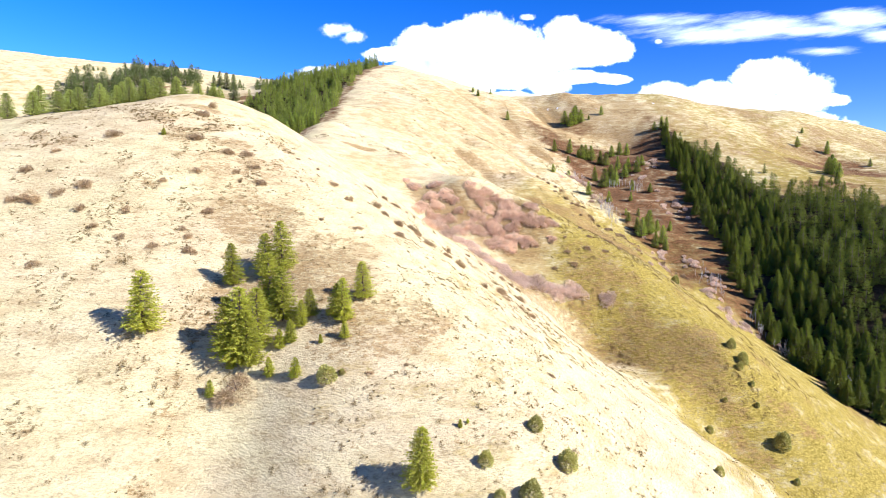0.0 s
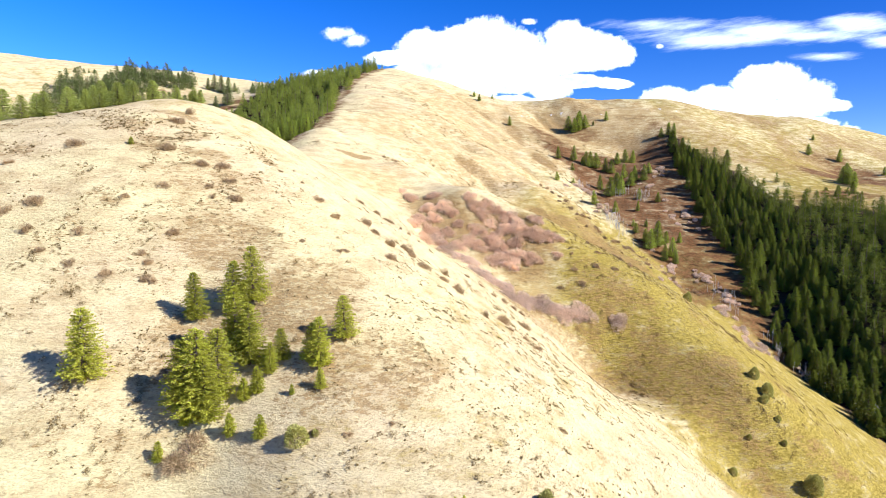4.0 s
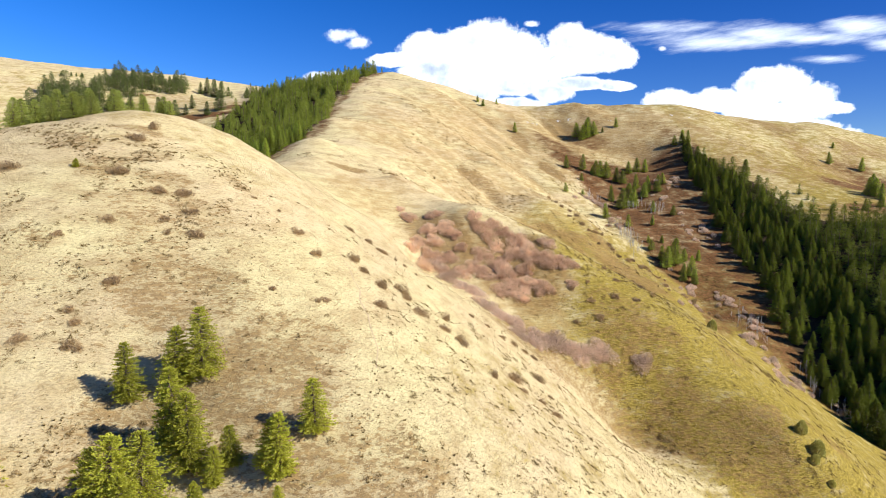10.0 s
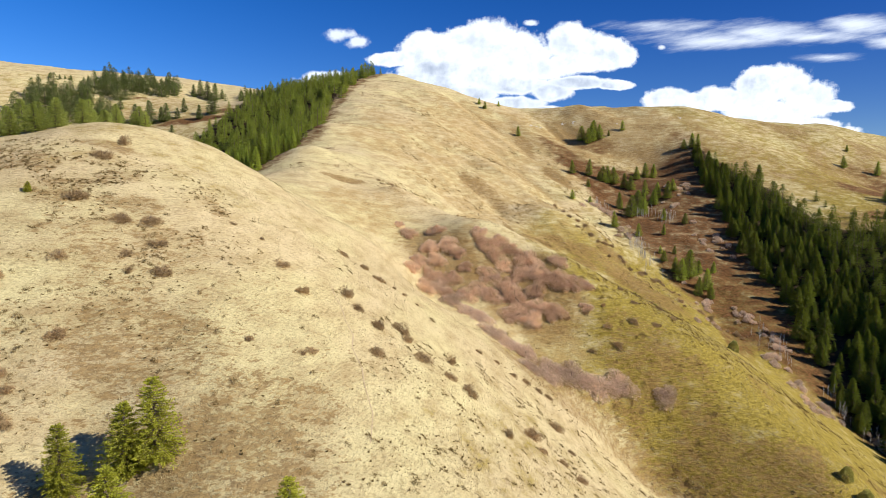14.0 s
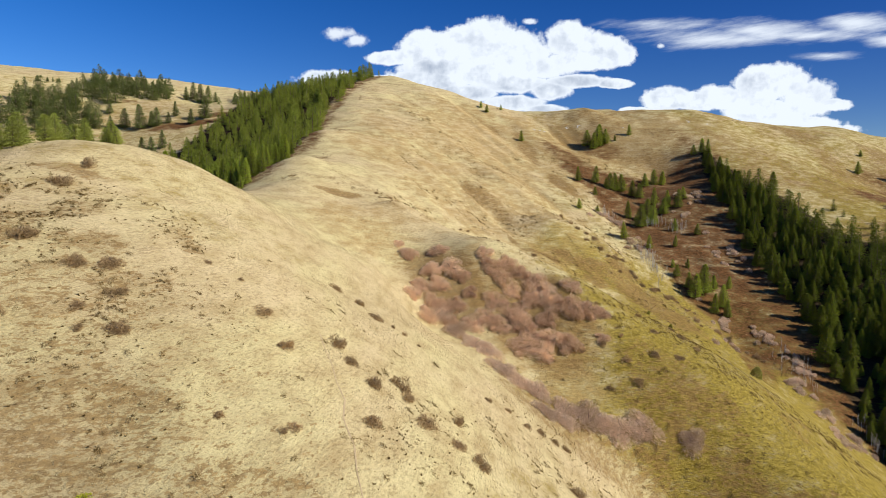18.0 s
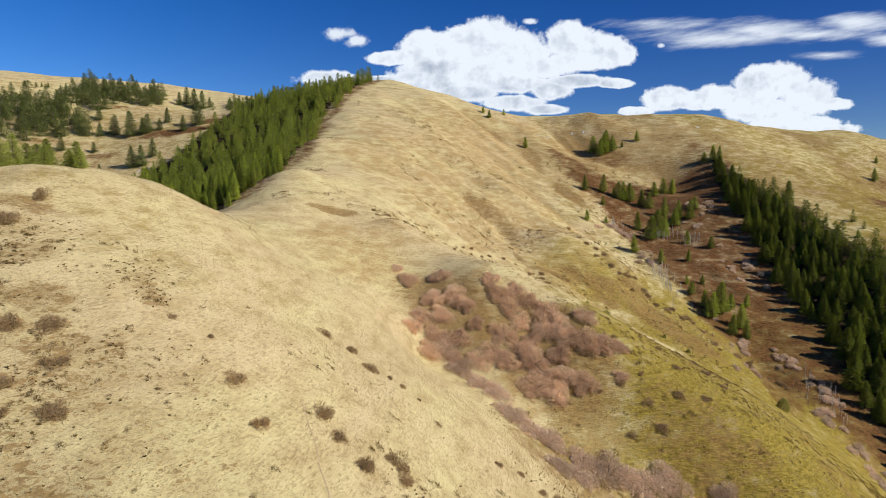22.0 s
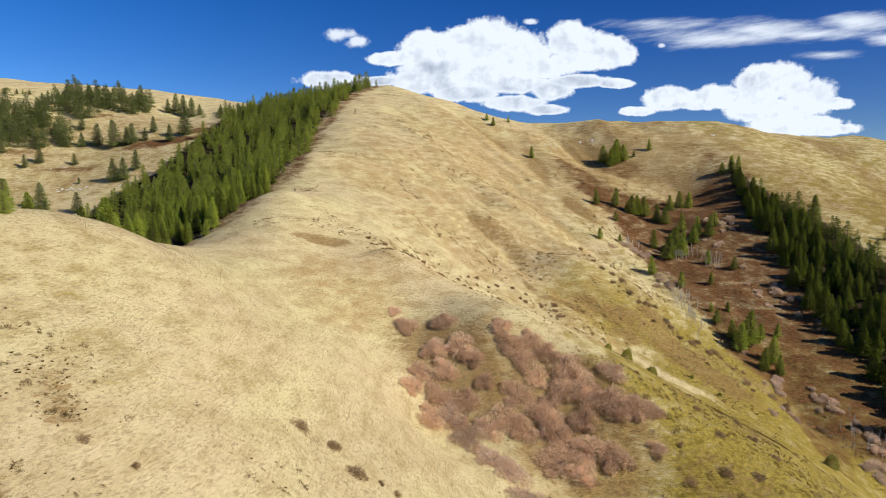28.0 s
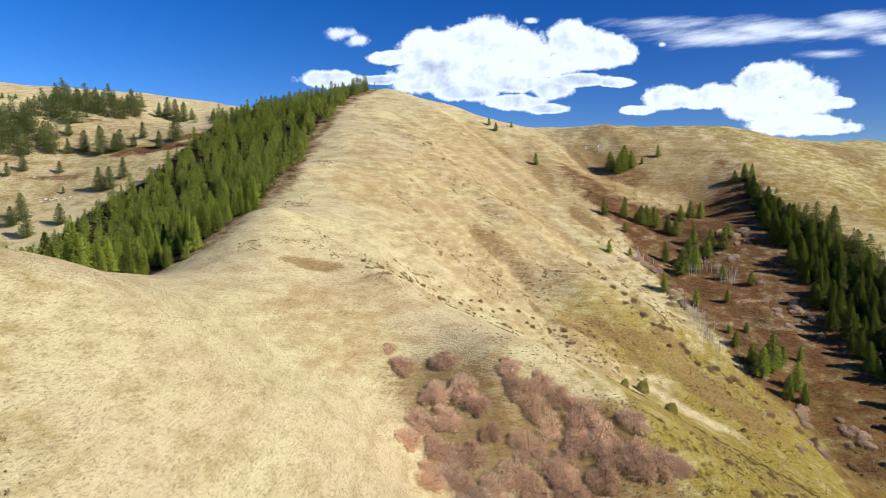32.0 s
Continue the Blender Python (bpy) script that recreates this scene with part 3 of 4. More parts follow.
def make_ground():
    xs = steps((-4600, -900, 370), (-900, -420, 16), (-420, -150, 4.5), (-150, 170, 1.6), (170, 400, 3.6), (400, 700, 10), (700, 4700, 400))
    ys = steps((-3500, -300, 400), (-300, 60, 9), (60, 400, 1.6), (400, 700, 3.2), (700, 960, 13), (960, 4800, 380))
    gx, gy = np.meshgrid(xs, ys)
    gz = height(gx, gy)
    nx, ny = len(xs), len(ys)
    verts = np.stack([gx.ravel(), gy.ravel(), gz.ravel()], 1)
    k = np.arange(nx * ny).reshape(ny, nx)
    quads = np.stack([k[:-1, :-1], k[:-1, 1:], k[1:, 1:], k[1:, :-1]], 2).reshape(-1, 4)
    me = sheet_mesh("ground", verts, quads, GRASSLAND, True)
    for name, rows in (("rust", RUST), ("litter_shade", LITTER_SHADE), ("brown", BROWN), ("olive", OLIVE), ("pinkish", ROSY)):
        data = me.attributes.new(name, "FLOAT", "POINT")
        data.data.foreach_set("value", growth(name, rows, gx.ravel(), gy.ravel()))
    return tagged(new("ground", me), "dry straw-coloured grass hills with olive and rust patches", "hillside", kind="structure")


def sheet_mesh(name, verts, faces, mat, smooth=False):
    """A mesh from arrays of points and of equal-sized faces."""
    me = bpy.data.meshes.new(name)
    verts, faces = np.asarray(verts, float), np.asarray(faces, int)
    me.vertices.add(len(verts))
    me.vertices.foreach_set("co", verts.ravel())
    n, k = faces.shape
    me.loops.add(n * k)
    me.loops.foreach_set("vertex_index", faces.ravel())
    me.polygons.add(n)
    me.polygons.foreach_set("loop_start", np.arange(n) * k)
    me.polygons.foreach_set("use_smooth", np.full(n, smooth))
    me.update(calc_edges=True)
    me.materials.append(mat)
    return me


make_ground()


# ---- where the plants and stones stand: x, y, size ----
GROVE = [(-58.6, 117.6, 12.1), (-46.4, 134.8, 9.3), (-36.3, 138.3, 11.1), (-39.6, 136.9, 10), (-35.7, 126, 12.2), (-32.7, 123.2, 11), (-39.1, 115.7, 14.9),
    (-36.6, 118.4, 12.3), (-41.5, 116.4, 11.7), (-37.2, 114.8, 10.9), (-26.9, 123.3, 6.1), (-28.5, 121.1, 5.8), (-16.8, 128.1, 7.9), (-20, 121.4, 8.7),
    (-21.6, 122.4, 7), (-19.1, 117.2, 3.6), (-3.5, 90.3, 10)]
SAPLINGS = [(-31.9, 117.5, 3.7), (-29.8, 118.1, 4.1), (-32.6, 112.4, 3.5), (-27.4, 110.7, 3.5), (-40.4, 114, 3.2), (-23.7, 116.5, 1.6), (-42.7, 109.3, 3.2),
    (-83.1, 186.1, 2.2), (2.8, 99.8, 1.3), (4.1, 100.7, 0.9)]
JUNIPERS = [(-21.1, 108.4, 3.2), (-18.4, 109.1, 1.1), (15.7, 102.5, 2.7), (6.8, 94.4, 2.5), (20.4, 97.7, 3.2), (13.3, 90.5, 3.8), (8.6, 89.5, 1.9), (102, 213.8,
    3.4), (103.7, 208.6, 4), (101.5, 205.9, 2.4), (104.1, 202.1, 1.7), (103.4, 196.5, 1.7), (92.8, 196.7, 1.5), (106.5, 186.3, 5.3), (83.8, 187.1, 2.4),
    (56.5, 120.9, 2), (104.8, 174.5, 2)]
JUNIPERS_SPUR = [(64, 349, 4.2), (67, 330, 4.0), (50, 322, 2.4), (119, 313, 4.2), (97, 344, 1.6), (90, 352, 1.4)]
GREY_SHRUBS = [(-38.1, 110.4, 6.8), (-18.5, 109.4, 1.7)]
SHRUBS = [(-27.5, 181.9, 3.3), (-20.9, 191.6, 3.6), (-17.8, 188.3, 3.5), (-13.4, 184.9, 4.4), (-9.3, 190.4, 4.1), (-7.8, 186.6, 3), (-12.4, 173.2, 4), (-4.3,
    181.3, 4.6), (1.2, 189.5, 3.6), (-26.7, 223.4, 3.3), (-21.4, 223.6, 2.6), (-17, 219.2, 4.4), (-13.1, 220.8, 1.9), (-10.5, 220.4, 1.9), (-7.1, 219.3,
    1.5), (1.1, 179.9, 3.4), (4.7, 178.2, 3.4), (-33.4, 188.3, 3.5), (-39.4, 195.3, 1.3), (-45.6, 195.6, 1.6), (-73.7, 187.4, 4), (-63.2, 183.7, 3.8),
    (-58.6, 185.5, 4.3), (-51.2, 173.5, 3.8), (-32.3, 162.3, 1.1), (-23.5, 163.2, 1.9), (-58.5, 175.5, 2.4), (-79.2, 206.9, 4.6), (-79.7, 217.9, 4.6)]
SHRUBS_WEST = [(-63.2, 183.9, 3.1), (-58.5, 185.7, 3.3), (-54.4, 180.1, 3.4), (-67.5, 170.2, 3.1), (-73.9, 163.7, 3.3), (-50.8, 173.2, 3), (-56.3, 171.5, 2.1),
    (-73.6, 187.4, 3.3), (-58.7, 155.4, 3.2), (-60.4, 145.7, 2.8), (-58.5, 141.4, 3.1), (-62.6, 147.8, 2.3), (-32.2, 163.1, 1.4), (-22.4, 164.9, 2.3),
    (11.4, 170.3, 3.3), (16.5, 177.2, 4.7), (24.6, 194.5, 4.9), (25.8, 184, 2.5), (22.1, 173.7, 2.3), (24.7, 170, 3.4), (18.1, 172.8, 2.7)]
SHRUBS_HIGH = [(-105, 150.9, 3.7), (-101, 151.4, 4.7), (-96.3, 154.4, 3.7), (-91.5, 158.5, 4.4), (-109.2, 163, 4.3), (-107.2, 172.6, 3.4), (-96.2, 182.9, 4.2),
    (-74.7, 187.3, 3.7), (-59.3, 154.9, 3), (-77.5, 150.5, 3.7), (-74.7, 141.9, 2.7), (-66.8, 140.8, 2.9), (-59.3, 141.6, 3.1), (-87.7, 148.8, 3.2),
    (-81.6, 143.7, 2.4), (-88, 131.5, 3.2), (22, 122.4, 1.9), (-13.3, 108.9, 1.5), (-22.2, 101.4, 1), (-6.8, 111.4, 1.1)]
SHRUBS_ROW = [(13.2, 215.9, 2.8), (17.3, 213.7, 2.8), (20.6, 215.5, 2.8), (23.9, 216.2, 2.8), (26.5, 216.4, 2.4), (8.6, 212.7, 2), (-24.7, 346.4, 2.8), (-14.9,
    343.2, 2.8), (-5.7, 356.1, 2.8), (9.8, 369.5, 2.8), (17.8, 371.2, 2.8), (24.8, 376.6, 2.8), (30.1, 375.6, 2.8), (36, 369.2, 2.8), (41.7, 363.4, 2.8),
    (-30.7, 347.5, 2.8), (-21.9, 341.7, 2.8)]
SHRUBS_LINE = [(-28.7, 342.5, 1.6), (-27.3, 342.8, 1.6), (-22.4, 341.1, 2.1), (-23.4, 340, 1.4), (-22.4, 345.4, 1.3), (-17.5, 344.3, 2.2), (-16.8, 352.3, 1.5),
    (-15.3, 346, 2.2), (-13.1, 357.2, 2), (-11.9, 352.8, 1.3), (-11.1, 357.2, 2.5), (-7.6, 357, 1.5), (-5.6, 358.2, 2.4), (-4, 359.4, 1.7), (-3.2, 359.6,
    1.3), (-2.7, 355.3, 1.1), (-1.9, 356.5, 1.5), (2.1, 360.9, 1.6), (6.2, 366.2, 1.8), (4.3, 358.7, 1.5), (6.8, 358.6, 1.6), (9.5, 358.1, 1.2), (9.5,
    363.3, 2.3), (14.1, 366.4, 1.6), (13.7, 362.2, 1.2), (17.7, 360.1, 2.6), (19.8, 359.9, 1.1), (19.5, 357.9, 2.3), (22, 359.2, 2), (26.9, 369.5, 1.5),
    (27.2, 369.8, 1.8), (31.6, 370.6, 1.2), (29.1, 368.3, 2.4), (32.5, 368.9, 1.3), (37.6, 370.6, 1.5), (35.3, 370.8, 1.4), (40.4, 372.6, 1.2), (41.3,
    371.1, 2.8), (40.9, 367.1, 2.4), (43.6, 364.2, 1.9)]
SHRUBS_BROW = [(68.2, 449.2, 3.6), (72.8, 447.2, 2.8), (68.1, 433.7, 3.1), (67.7, 417, 3.5), (79.7, 438.3, 4.2), (69.5, 408.1, 4.3),
    (73.7, 405.9, 3.8), (72, 399.2, 3.6), (77.4, 403.1, 4.3), (79, 395.7, 4.2), (82.1, 392.3, 3.1), (85.5, 392.9, 4.3), (89.5, 393.8, 2.6),
    (86, 385.1, 3.1), (92.9, 389.2, 3.4), (93.9, 386.9, 3.5), (96.5, 382.7, 3.7), (101.7, 382.5, 4.5), (104.7, 384.1, 4.2), (107.5, 378.6, 3.5),
    (111, 381, 4.2), (112.5, 377.9, 2.4), (114.2, 371, 2.4), (117.9, 370.3, 2.6), (115, 361.3, 4), (115.7, 357.1, 2.2), (124.1, 358.8, 4.1),
    (127.9, 355.8, 4.4), (127.1, 353.5, 3.5), (127.4, 350.1, 3), (134.2, 350.6, 2.3), (136.7, 347, 4.3), (138, 343.4, 3.2)]
SHRUBS_FACE = [(40.3, 261.2, 2.1), (46.6, 263.1, 2.8), (52.7, 266, 1.9), (62.7, 281.2, 2.4), (64.9, 272.4, 3.4), (75.8, 287.2, 2.6), (75.2, 276.5, 2.8), (52.2, 258,
    3.1), (61.5, 260.1, 3.8), (69, 260.9, 3), (77.7, 270, 2.4), (45.7, 250.4, 2.4), (54.2, 251.8, 3.1), (47.6, 276.9, 2), (36.2, 261.8, 2.4), (30.5, 258,
    2.1)]
ROSE = [(-14, 296, 8.8), (-17.8, 301.3, 5.1), (-3.7, 297.4, 9.1), (-5.7, 287.5, 9.2), (1.1, 287.5, 9.2), (5, 284.2, 6.9), (-3, 281.4, 8.2),
    (-9.4, 279.5, 8.3), (-11.1, 274.4, 7.9), (-4.9, 274.9, 8.7), (2, 275.1, 8.8), (7.4, 279.4, 6), (-6.6, 268.5, 9), (0.6, 269.4, 7.8),
    (7.8, 269.1, 8.6), (22.2, 272.7, 9), (25.4, 266.6, 9.5), (31.4, 264.8, 9.5), (36.5, 263, 9), (22.3, 261.4, 9.5), (28.2, 260, 8.5),
    (47, 264.8, 5.6), (16.2, 268.6, 8.6)]
ROSE_UPPER = [(12.4, 291.7, 7.4), (14.1, 287.9, 8.4), (19.8, 289.5, 8.8), (24.3, 287.5, 8.5), (17.8, 284.8, 7.8), (28.4, 284.2, 9.3),
    (31.8, 279.1, 9.7), (26.6, 278.4, 9.1), (21.3, 281.4, 7.8), (15.5, 277.1, 9.5), (21.3, 274, 8.6), (12.9, 271.5, 8.7), (40.3, 281.7, 8.8),
    (33.6, 276, 7.7), (38.2, 274.3, 9.6), (43.4, 273.1, 9.1), (48.5, 273.4, 7), (31.2, 271, 8.1), (23.6, 269.5, 9.3)]
MAUVE = [(-1.4, 271.6, 7.5), (3.2, 265.5, 8.5), (7.7, 260.2, 7.8), (11.9, 256.6, 8.6), (14.9, 249.5, 8.5), (19.5, 246.2, 8.9), (24.2, 244.9, 9.8),
    (25.1, 233, 8), (37.8, 240.4, 12.5), (45.7, 239.6, 10.6), (52.4, 241.2, 10.8), (30, 234, 8), (31, 241, 9), (64.5, 239.2, 8)]
WEST_TREES = [(-274.1, 590.6, 10.6), (-218.7, 586.2, 11.8), (-252.6, 572, 16.4), (-238.3, 567.3, 19), (-229.5, 567.8, 13.3), (-226.2, 568.1, 15),
    (-218, 571.4, 9.7), (-198.5, 567, 12), (-191.7, 576.7, 17.4), (-262.5, 569.6, 11), (-204.8, 529.7, 12), (-275, 541.5, 9.7), (-253.7, 544.7, 7.8),
    (-280.8, 534, 9.7), (-242, 489.4, 15.5), (-244.3, 483.3, 11.5), (-227.8, 471.4, 14.6), (-216.6, 483.3, 11.1), (-213.9, 518.4, 14.2),
    (-207.5, 518.8, 15.7), (-223.2, 650.8, 18), (-214.7, 646.8, 17.1), (-236.1, 651.1, 11.3), (-232.5, 657.5, 14.5), (-209.7, 651.7, 10.1),
    (-237.3, 520.5, 4.1)]
WEST_SKYLINE = [(-356, 627.9, 5.2), (-348.9, 631.2, 4.6), (-345.1, 632.7, 4), (-340.4, 634.1, 4.6), (-323.3, 635.4, 4.6), (-319.2, 635, 4.5), (-314.4, 634.1, 5.1),
    (-283.3, 628.9, 7.1), (-279.8, 628.6, 5.4), (-273.4, 627.8, 6.5), (-268.4, 625.4, 5.4), (-263.9, 624.7, 4.8), (-328.9, 608.7, 5.5), (-308.3, 619.7,
    5.5), (-320.1, 598.9, 6.4)]
VALLEY_TREES = [(93.5, 520.5, 11), (106.3, 523, 13.1), (113.4, 522.1, 7.3), (115.2, 518.7, 14.5), (119.9, 520.6, 16.8), (124.4, 520.4, 16.1),
    (129.8, 514, 14.5), (133.9, 511.3, 13), (143.7, 528.8, 12.1), (150.8, 531.8, 13), (157.3, 533.8, 14), (102.2, 505.5, 7.6), (83.8, 470.2, 8.1),
    (96.6, 475.6, 6.4), (119, 484, 13.4), (130.3, 483.1, 19), (131.8, 475, 16), (122.4, 470.3, 17), (146.8, 491.1, 15.4), (152.7, 488.6, 14),
    (141.9, 485.2, 13.7), (140.7, 500.1, 12), (141.9, 463.1, 9.8), (152.2, 455.1, 9), (105.4, 446.4, 11.4), (117.3, 436.5, 8.9), (133.5, 439.9, 7.3),
    (159.1, 496.2, 10.7)]
VALLEY_TREES_LOW = [(131, 393.1, 20), (125.9, 389.4, 15), (138.3, 396.9, 9.9), (137.6, 384.5, 13.3), (131.3, 379, 11.4), (125.3, 396.9, 10.8),
    (147.7, 400.9, 7.9), (121.6, 404.7, 8.2), (131.7, 415.9, 6.8), (122.8, 413.1, 5.6), (137, 377.3, 10.5), (30.8, 630.9, 6.3), (35.1, 623.2, 8),
    (48.8, 638.1, 5.5), (61, 584.3, 10.6), (115.9, 593.4, 17), (122.6, 588.3, 20), (130.2, 589.4, 15.4), (119, 586, 15), (126, 592, 17),
    (138, 591.3, 5.2), (150.8, 596.1, 9.7), (192.8, 550.7, 14), (186.9, 552.1, 10), (196.1, 548.2, 12)]
EAST_TREES = [(325.0, 571.3, 12.6), (349.9, 567.8, 13.9), (296.3, 477.7, 16.5), (302.9, 483.3, 17.7), (300.4, 475.4, 16.5), (299.3, 469.1, 12.5),
    (269.8, 441.1, 8.9), (286.2, 449.3, 11.0), (234.9, 451.3, 6.1), (218.9, 497.5, 16.7), (374, 543.3, 8.5), (345, 600, 7)]
OUTCROPS = [(-243.9, 513.2, 6), (-239.2, 513.9, 6), (-233.2, 513.6, 7), (-266.2, 537.9, 4), (-257.4, 541.1, 4.4), (-245, 545, 3.4),
    (-207, 513.2, 5.4), (75.7, 610.8, 6.1), (82.6, 613.7, 5.3), (106.4, 625.2, 4.5), (114.9, 624.3, 4.6), (149.4, 609.9, 3.6), (204.7, 611.5, 4.7),
    (218.9, 605.8, 3.8)]

# ---- makers of plants and stones ----
rng = np.random.default_rng(7)


def part(name, me, parent, label=""):
    """One mesh object under a thing."""
    ob = new(name, me)
    ob.parent = parent
    return tagged(ob, label)


def tube(path, radii, sides=6):
    """A tapered stem along a path: points and triangles."""
    path, radii = np.asarray(path, float), np.asarray(radii, float)
    a = np.arange(sides) * 2 * np.pi / sides
    ring = np.stack([np.cos(a), np.sin(a), np.zeros(sides)], 1)
    along = np.gradient(path, axis=0)
    verts = []
    for p, r, d in zip(path, radii, along):
        d = d / np.linalg.norm(d)
        s = np.cross(d, (0.31, 0.95, 0.05) if abs(d[2]) > 0.8 else (0, 0, 1))
        s /= np.linalg.norm(s)
        verts.append(p + r * (ring[:, :1] * s + ring[:, 1:2] * np.cross(d, s)))
    faces = []
    for i in range(len(path) - 1):
        for j in range(sides):
            q, w = i * sides + j, i * sides + (j + 1) % sides
            faces += [(q, w, w + sides), (q, w + sides, q + sides)]
    return np.concatenate(verts), np.array(faces)


def together(pieces):
    verts, faces, base = [], [], 0
    for v, f in pieces:
        verts.append(v)
        faces.append(f + base)
        base += len(v)
    return np.concatenate(verts), np.concatenate(faces)


def sprays(base, way, length, width, rand):
    """Leaf-like blades, two triangles each, from their bases along their ways."""
    n = len(base)
    way = way / np.linalg.norm(way, axis=1, keepdims=True)
    side = np.cross(way, rand.normal(size=(n, 3)))
    side /= np.linalg.norm(side, axis=1, keepdims=True) + 1e-9
    mid = base + way * (length * 0.45)[:, None]
    tip = base + way * length[:, None]
    w = side * (width * 0.5)[:, None]
    verts = np.stack([base, mid + w, tip, mid - w], 1).reshape(-1, 3)
    k = np.arange(n)[:, None] * 4
    return verts, np.concatenate([k + np.array([[0, 1, 2]]), k + np.array([[0, 2, 3]])])


def conifer_mesh(seed, levels, per, along, lean=0.0, spread=0.30, bare=0.06, gaps=0.12, blade=(0.042, 0.017), tufts=3, limbed=True, point=0.85):
    """Stem with limbs, and needles, of a conifer 1 m high: drooping branches set with sprays."""
    rand = np.random.default_rng(seed)
    sway = rand.normal(size=2) * 0.012
    stem = tube([(sway[0] * t * 2 + lean * t * t, sway[1] * t * 2, t - 0.03) for t in np.linspace(0, 1.0, 6)], np.linspace(0.020, 0.002, 6))
    limbs, base, way, length, width = [stem], [], [], [], []
    lopsided, turn = rand.uniform(0, 2 * np.pi), 0.0
    for i in range(levels):
        u0 = i / levels
        count = max(4, int(per * (1 - 0.5 * u0)))
        for j in range(count):
            if rand.random() < gaps:
                continue
            u = min(max(u0 + rand.uniform(-0.7, 0.7) / levels, 0), 0.975)
            t = bare + (0.985 - bare) * u
            turn += 2.4
            a = turn + rand.normal() * 0.25
            reach = spread * (0.45 + 0.55 * min(1.0, u / 0.10)) * (1 - u) ** point + 0.012
            r = reach * rand.uniform(0.66, 1.2) * (1 + 0.14 * math.cos(a - lopsided))
            rise = 0.42 * u - 0.16 + rand.normal() * 0.07
            d = np.array([math.cos(a), math.sin(a), rise])
            foot = np.array([sway[0] * t * 2 + lean * t * t, sway[1] * t * 2, t])
            bow = lambda s: foot + d * r * s + np.array([0, 0, -0.14 * r * s * s + 0.10 * r * s ** 4])
            if limbed:
                limbs.append(tube([bow(0), bow(0.5), bow(0.95)], [0.004, 0.0026, 0.001], 3))
            for s in np.linspace(0.25, 1.0, along):
                p = bow(s + rand.uniform(-0.06, 0.06))
                for _ in range(tufts):
                    base.append(p + rand.normal(size=3) * 0.006)
                    way.append(d + rand.normal(size=3) * (0.6, 0.6, 0.26) + np.array([0, 0, 0.10]))
                    length.append(blade[0] * rand.uniform(0.7, 1.4) * (1 - 0.6 * u))
                    width.append(blade[1] * rand.uniform(0.7, 1.3))
    for _ in range(8):
        base.append(np.array([sway[0] * 2 + lean, sway[1] * 2, rand.uniform(0.90, 0.965)]))
        way.append(np.array([rand.normal() * 0.3, rand.normal() * 0.3, 1.0]))
        length.append(0.05 * rand.uniform(0.7, 1.2))
        width.append(0.016)
    return together(limbs), sprays(np.array(base), np.array(way), np.array(length), np.array(width), rand)


def dome_mesh(seed, count, tall=0.55, blade=0.16, thin=0.3, lumps=1, hollow=0.45):
    """Twigs or sprays of a bush 1 m across: a lumpy dome of many small blades."""
    rand = np.random.default_rng(seed)
    base, way = [], []
    heads = [(0.0, 0.0, 0.5)] if lumps == 1 else [(math.cos(k * 2.4) * 0.36 * math.sqrt((k + 0.3) / lumps) * 1.05, math.sin(k * 2.4) * 0.36 * math.sqrt((k + 0.3) / lumps) * 1.05,
                                                   rand.uniform(0.7, 1.25) * 0.62 / math.sqrt(lumps)) for k in range(lumps)]
    for hx, hy, hr in heads:
        hx, hy = hx + rand.normal() * 0.02, hy + rand.normal() * 0.02
        for _ in range(count // len(heads)):
            d = rand.normal(size=3)
            d[2] = abs(d[2]) * 1.1
            d /= np.linalg.norm(d)
            r = hr * (hollow + (1 - hollow) * rand.random() ** 0.6) * (0.86 + 0.28 * wave(d[0] * 2 + seed, d[1] * 2 + hx * 9, 0.8, seed))
            base.append(np.array([hx + d[0] * r, hy + d[1] * r, d[2] * r * tall * 2 * (1 if lumps == 1 else rand.uniform(0.9, 1.1)) - 0.02]))
            way.append(d * np.array([1, 1, 1.2]) + rand.normal(size=3) * 0.45)
    n = len(base)
    size = blade * rand.uniform(0.6, 1.3, n)
    return sprays(np.array(base), np.array(way), size, size * thin, rand)


def stems_mesh(seed, count, tall=0.5, spread=0.32):
    """The woody stems at a bush's heart."""
    rand = np.random.default_rng(seed + 900)
    out = []
    for _ in range(count):
        a, r = rand.uniform(0, 6.28), rand.uniform(0.15, spread)
        out.append(tube([(0.03 * math.cos(a), 0.03 * math.sin(a), -0.06), (r * 0.5 * math.cos(a), r * 0.5 * math.sin(a), tall * 0.5), (r * math.cos(a), r * math.sin(a), tall * rand.uniform(0.7, 1))],
                        [0.016, 0.011, 0.004], 4))
    return together(out)


def slope_pose(x, y, size, turn, lean=1.0, tall=1.0, sink=0.0):
    """A pose on the ground, leaning with the slope."""
    e = 1.5
    xs, ys = np.array([x, x + e, x - e, x, x]), np.array([y, y, y, y + e, y - e])
    z = height(xs, ys)
    up = Vector((-(z[1] - z[2]) / (2 * e) * lean, -(z[3] - z[4]) / (2 * e) * lean, 1)).normalized()
    tilt = Vector((0, 0, 1)).rotation_difference(up).to_matrix().to_4x4()
    return Matrix.Translation((x, y, float(z[0]) - sink)) @ tilt @ Matrix.Rotation(turn, 4, "Z") @ Matrix.Diagonal((size, size, size * tall, 1))


def thing(name, label, category, group=""):
    return tagged(new(name), label, category, group)


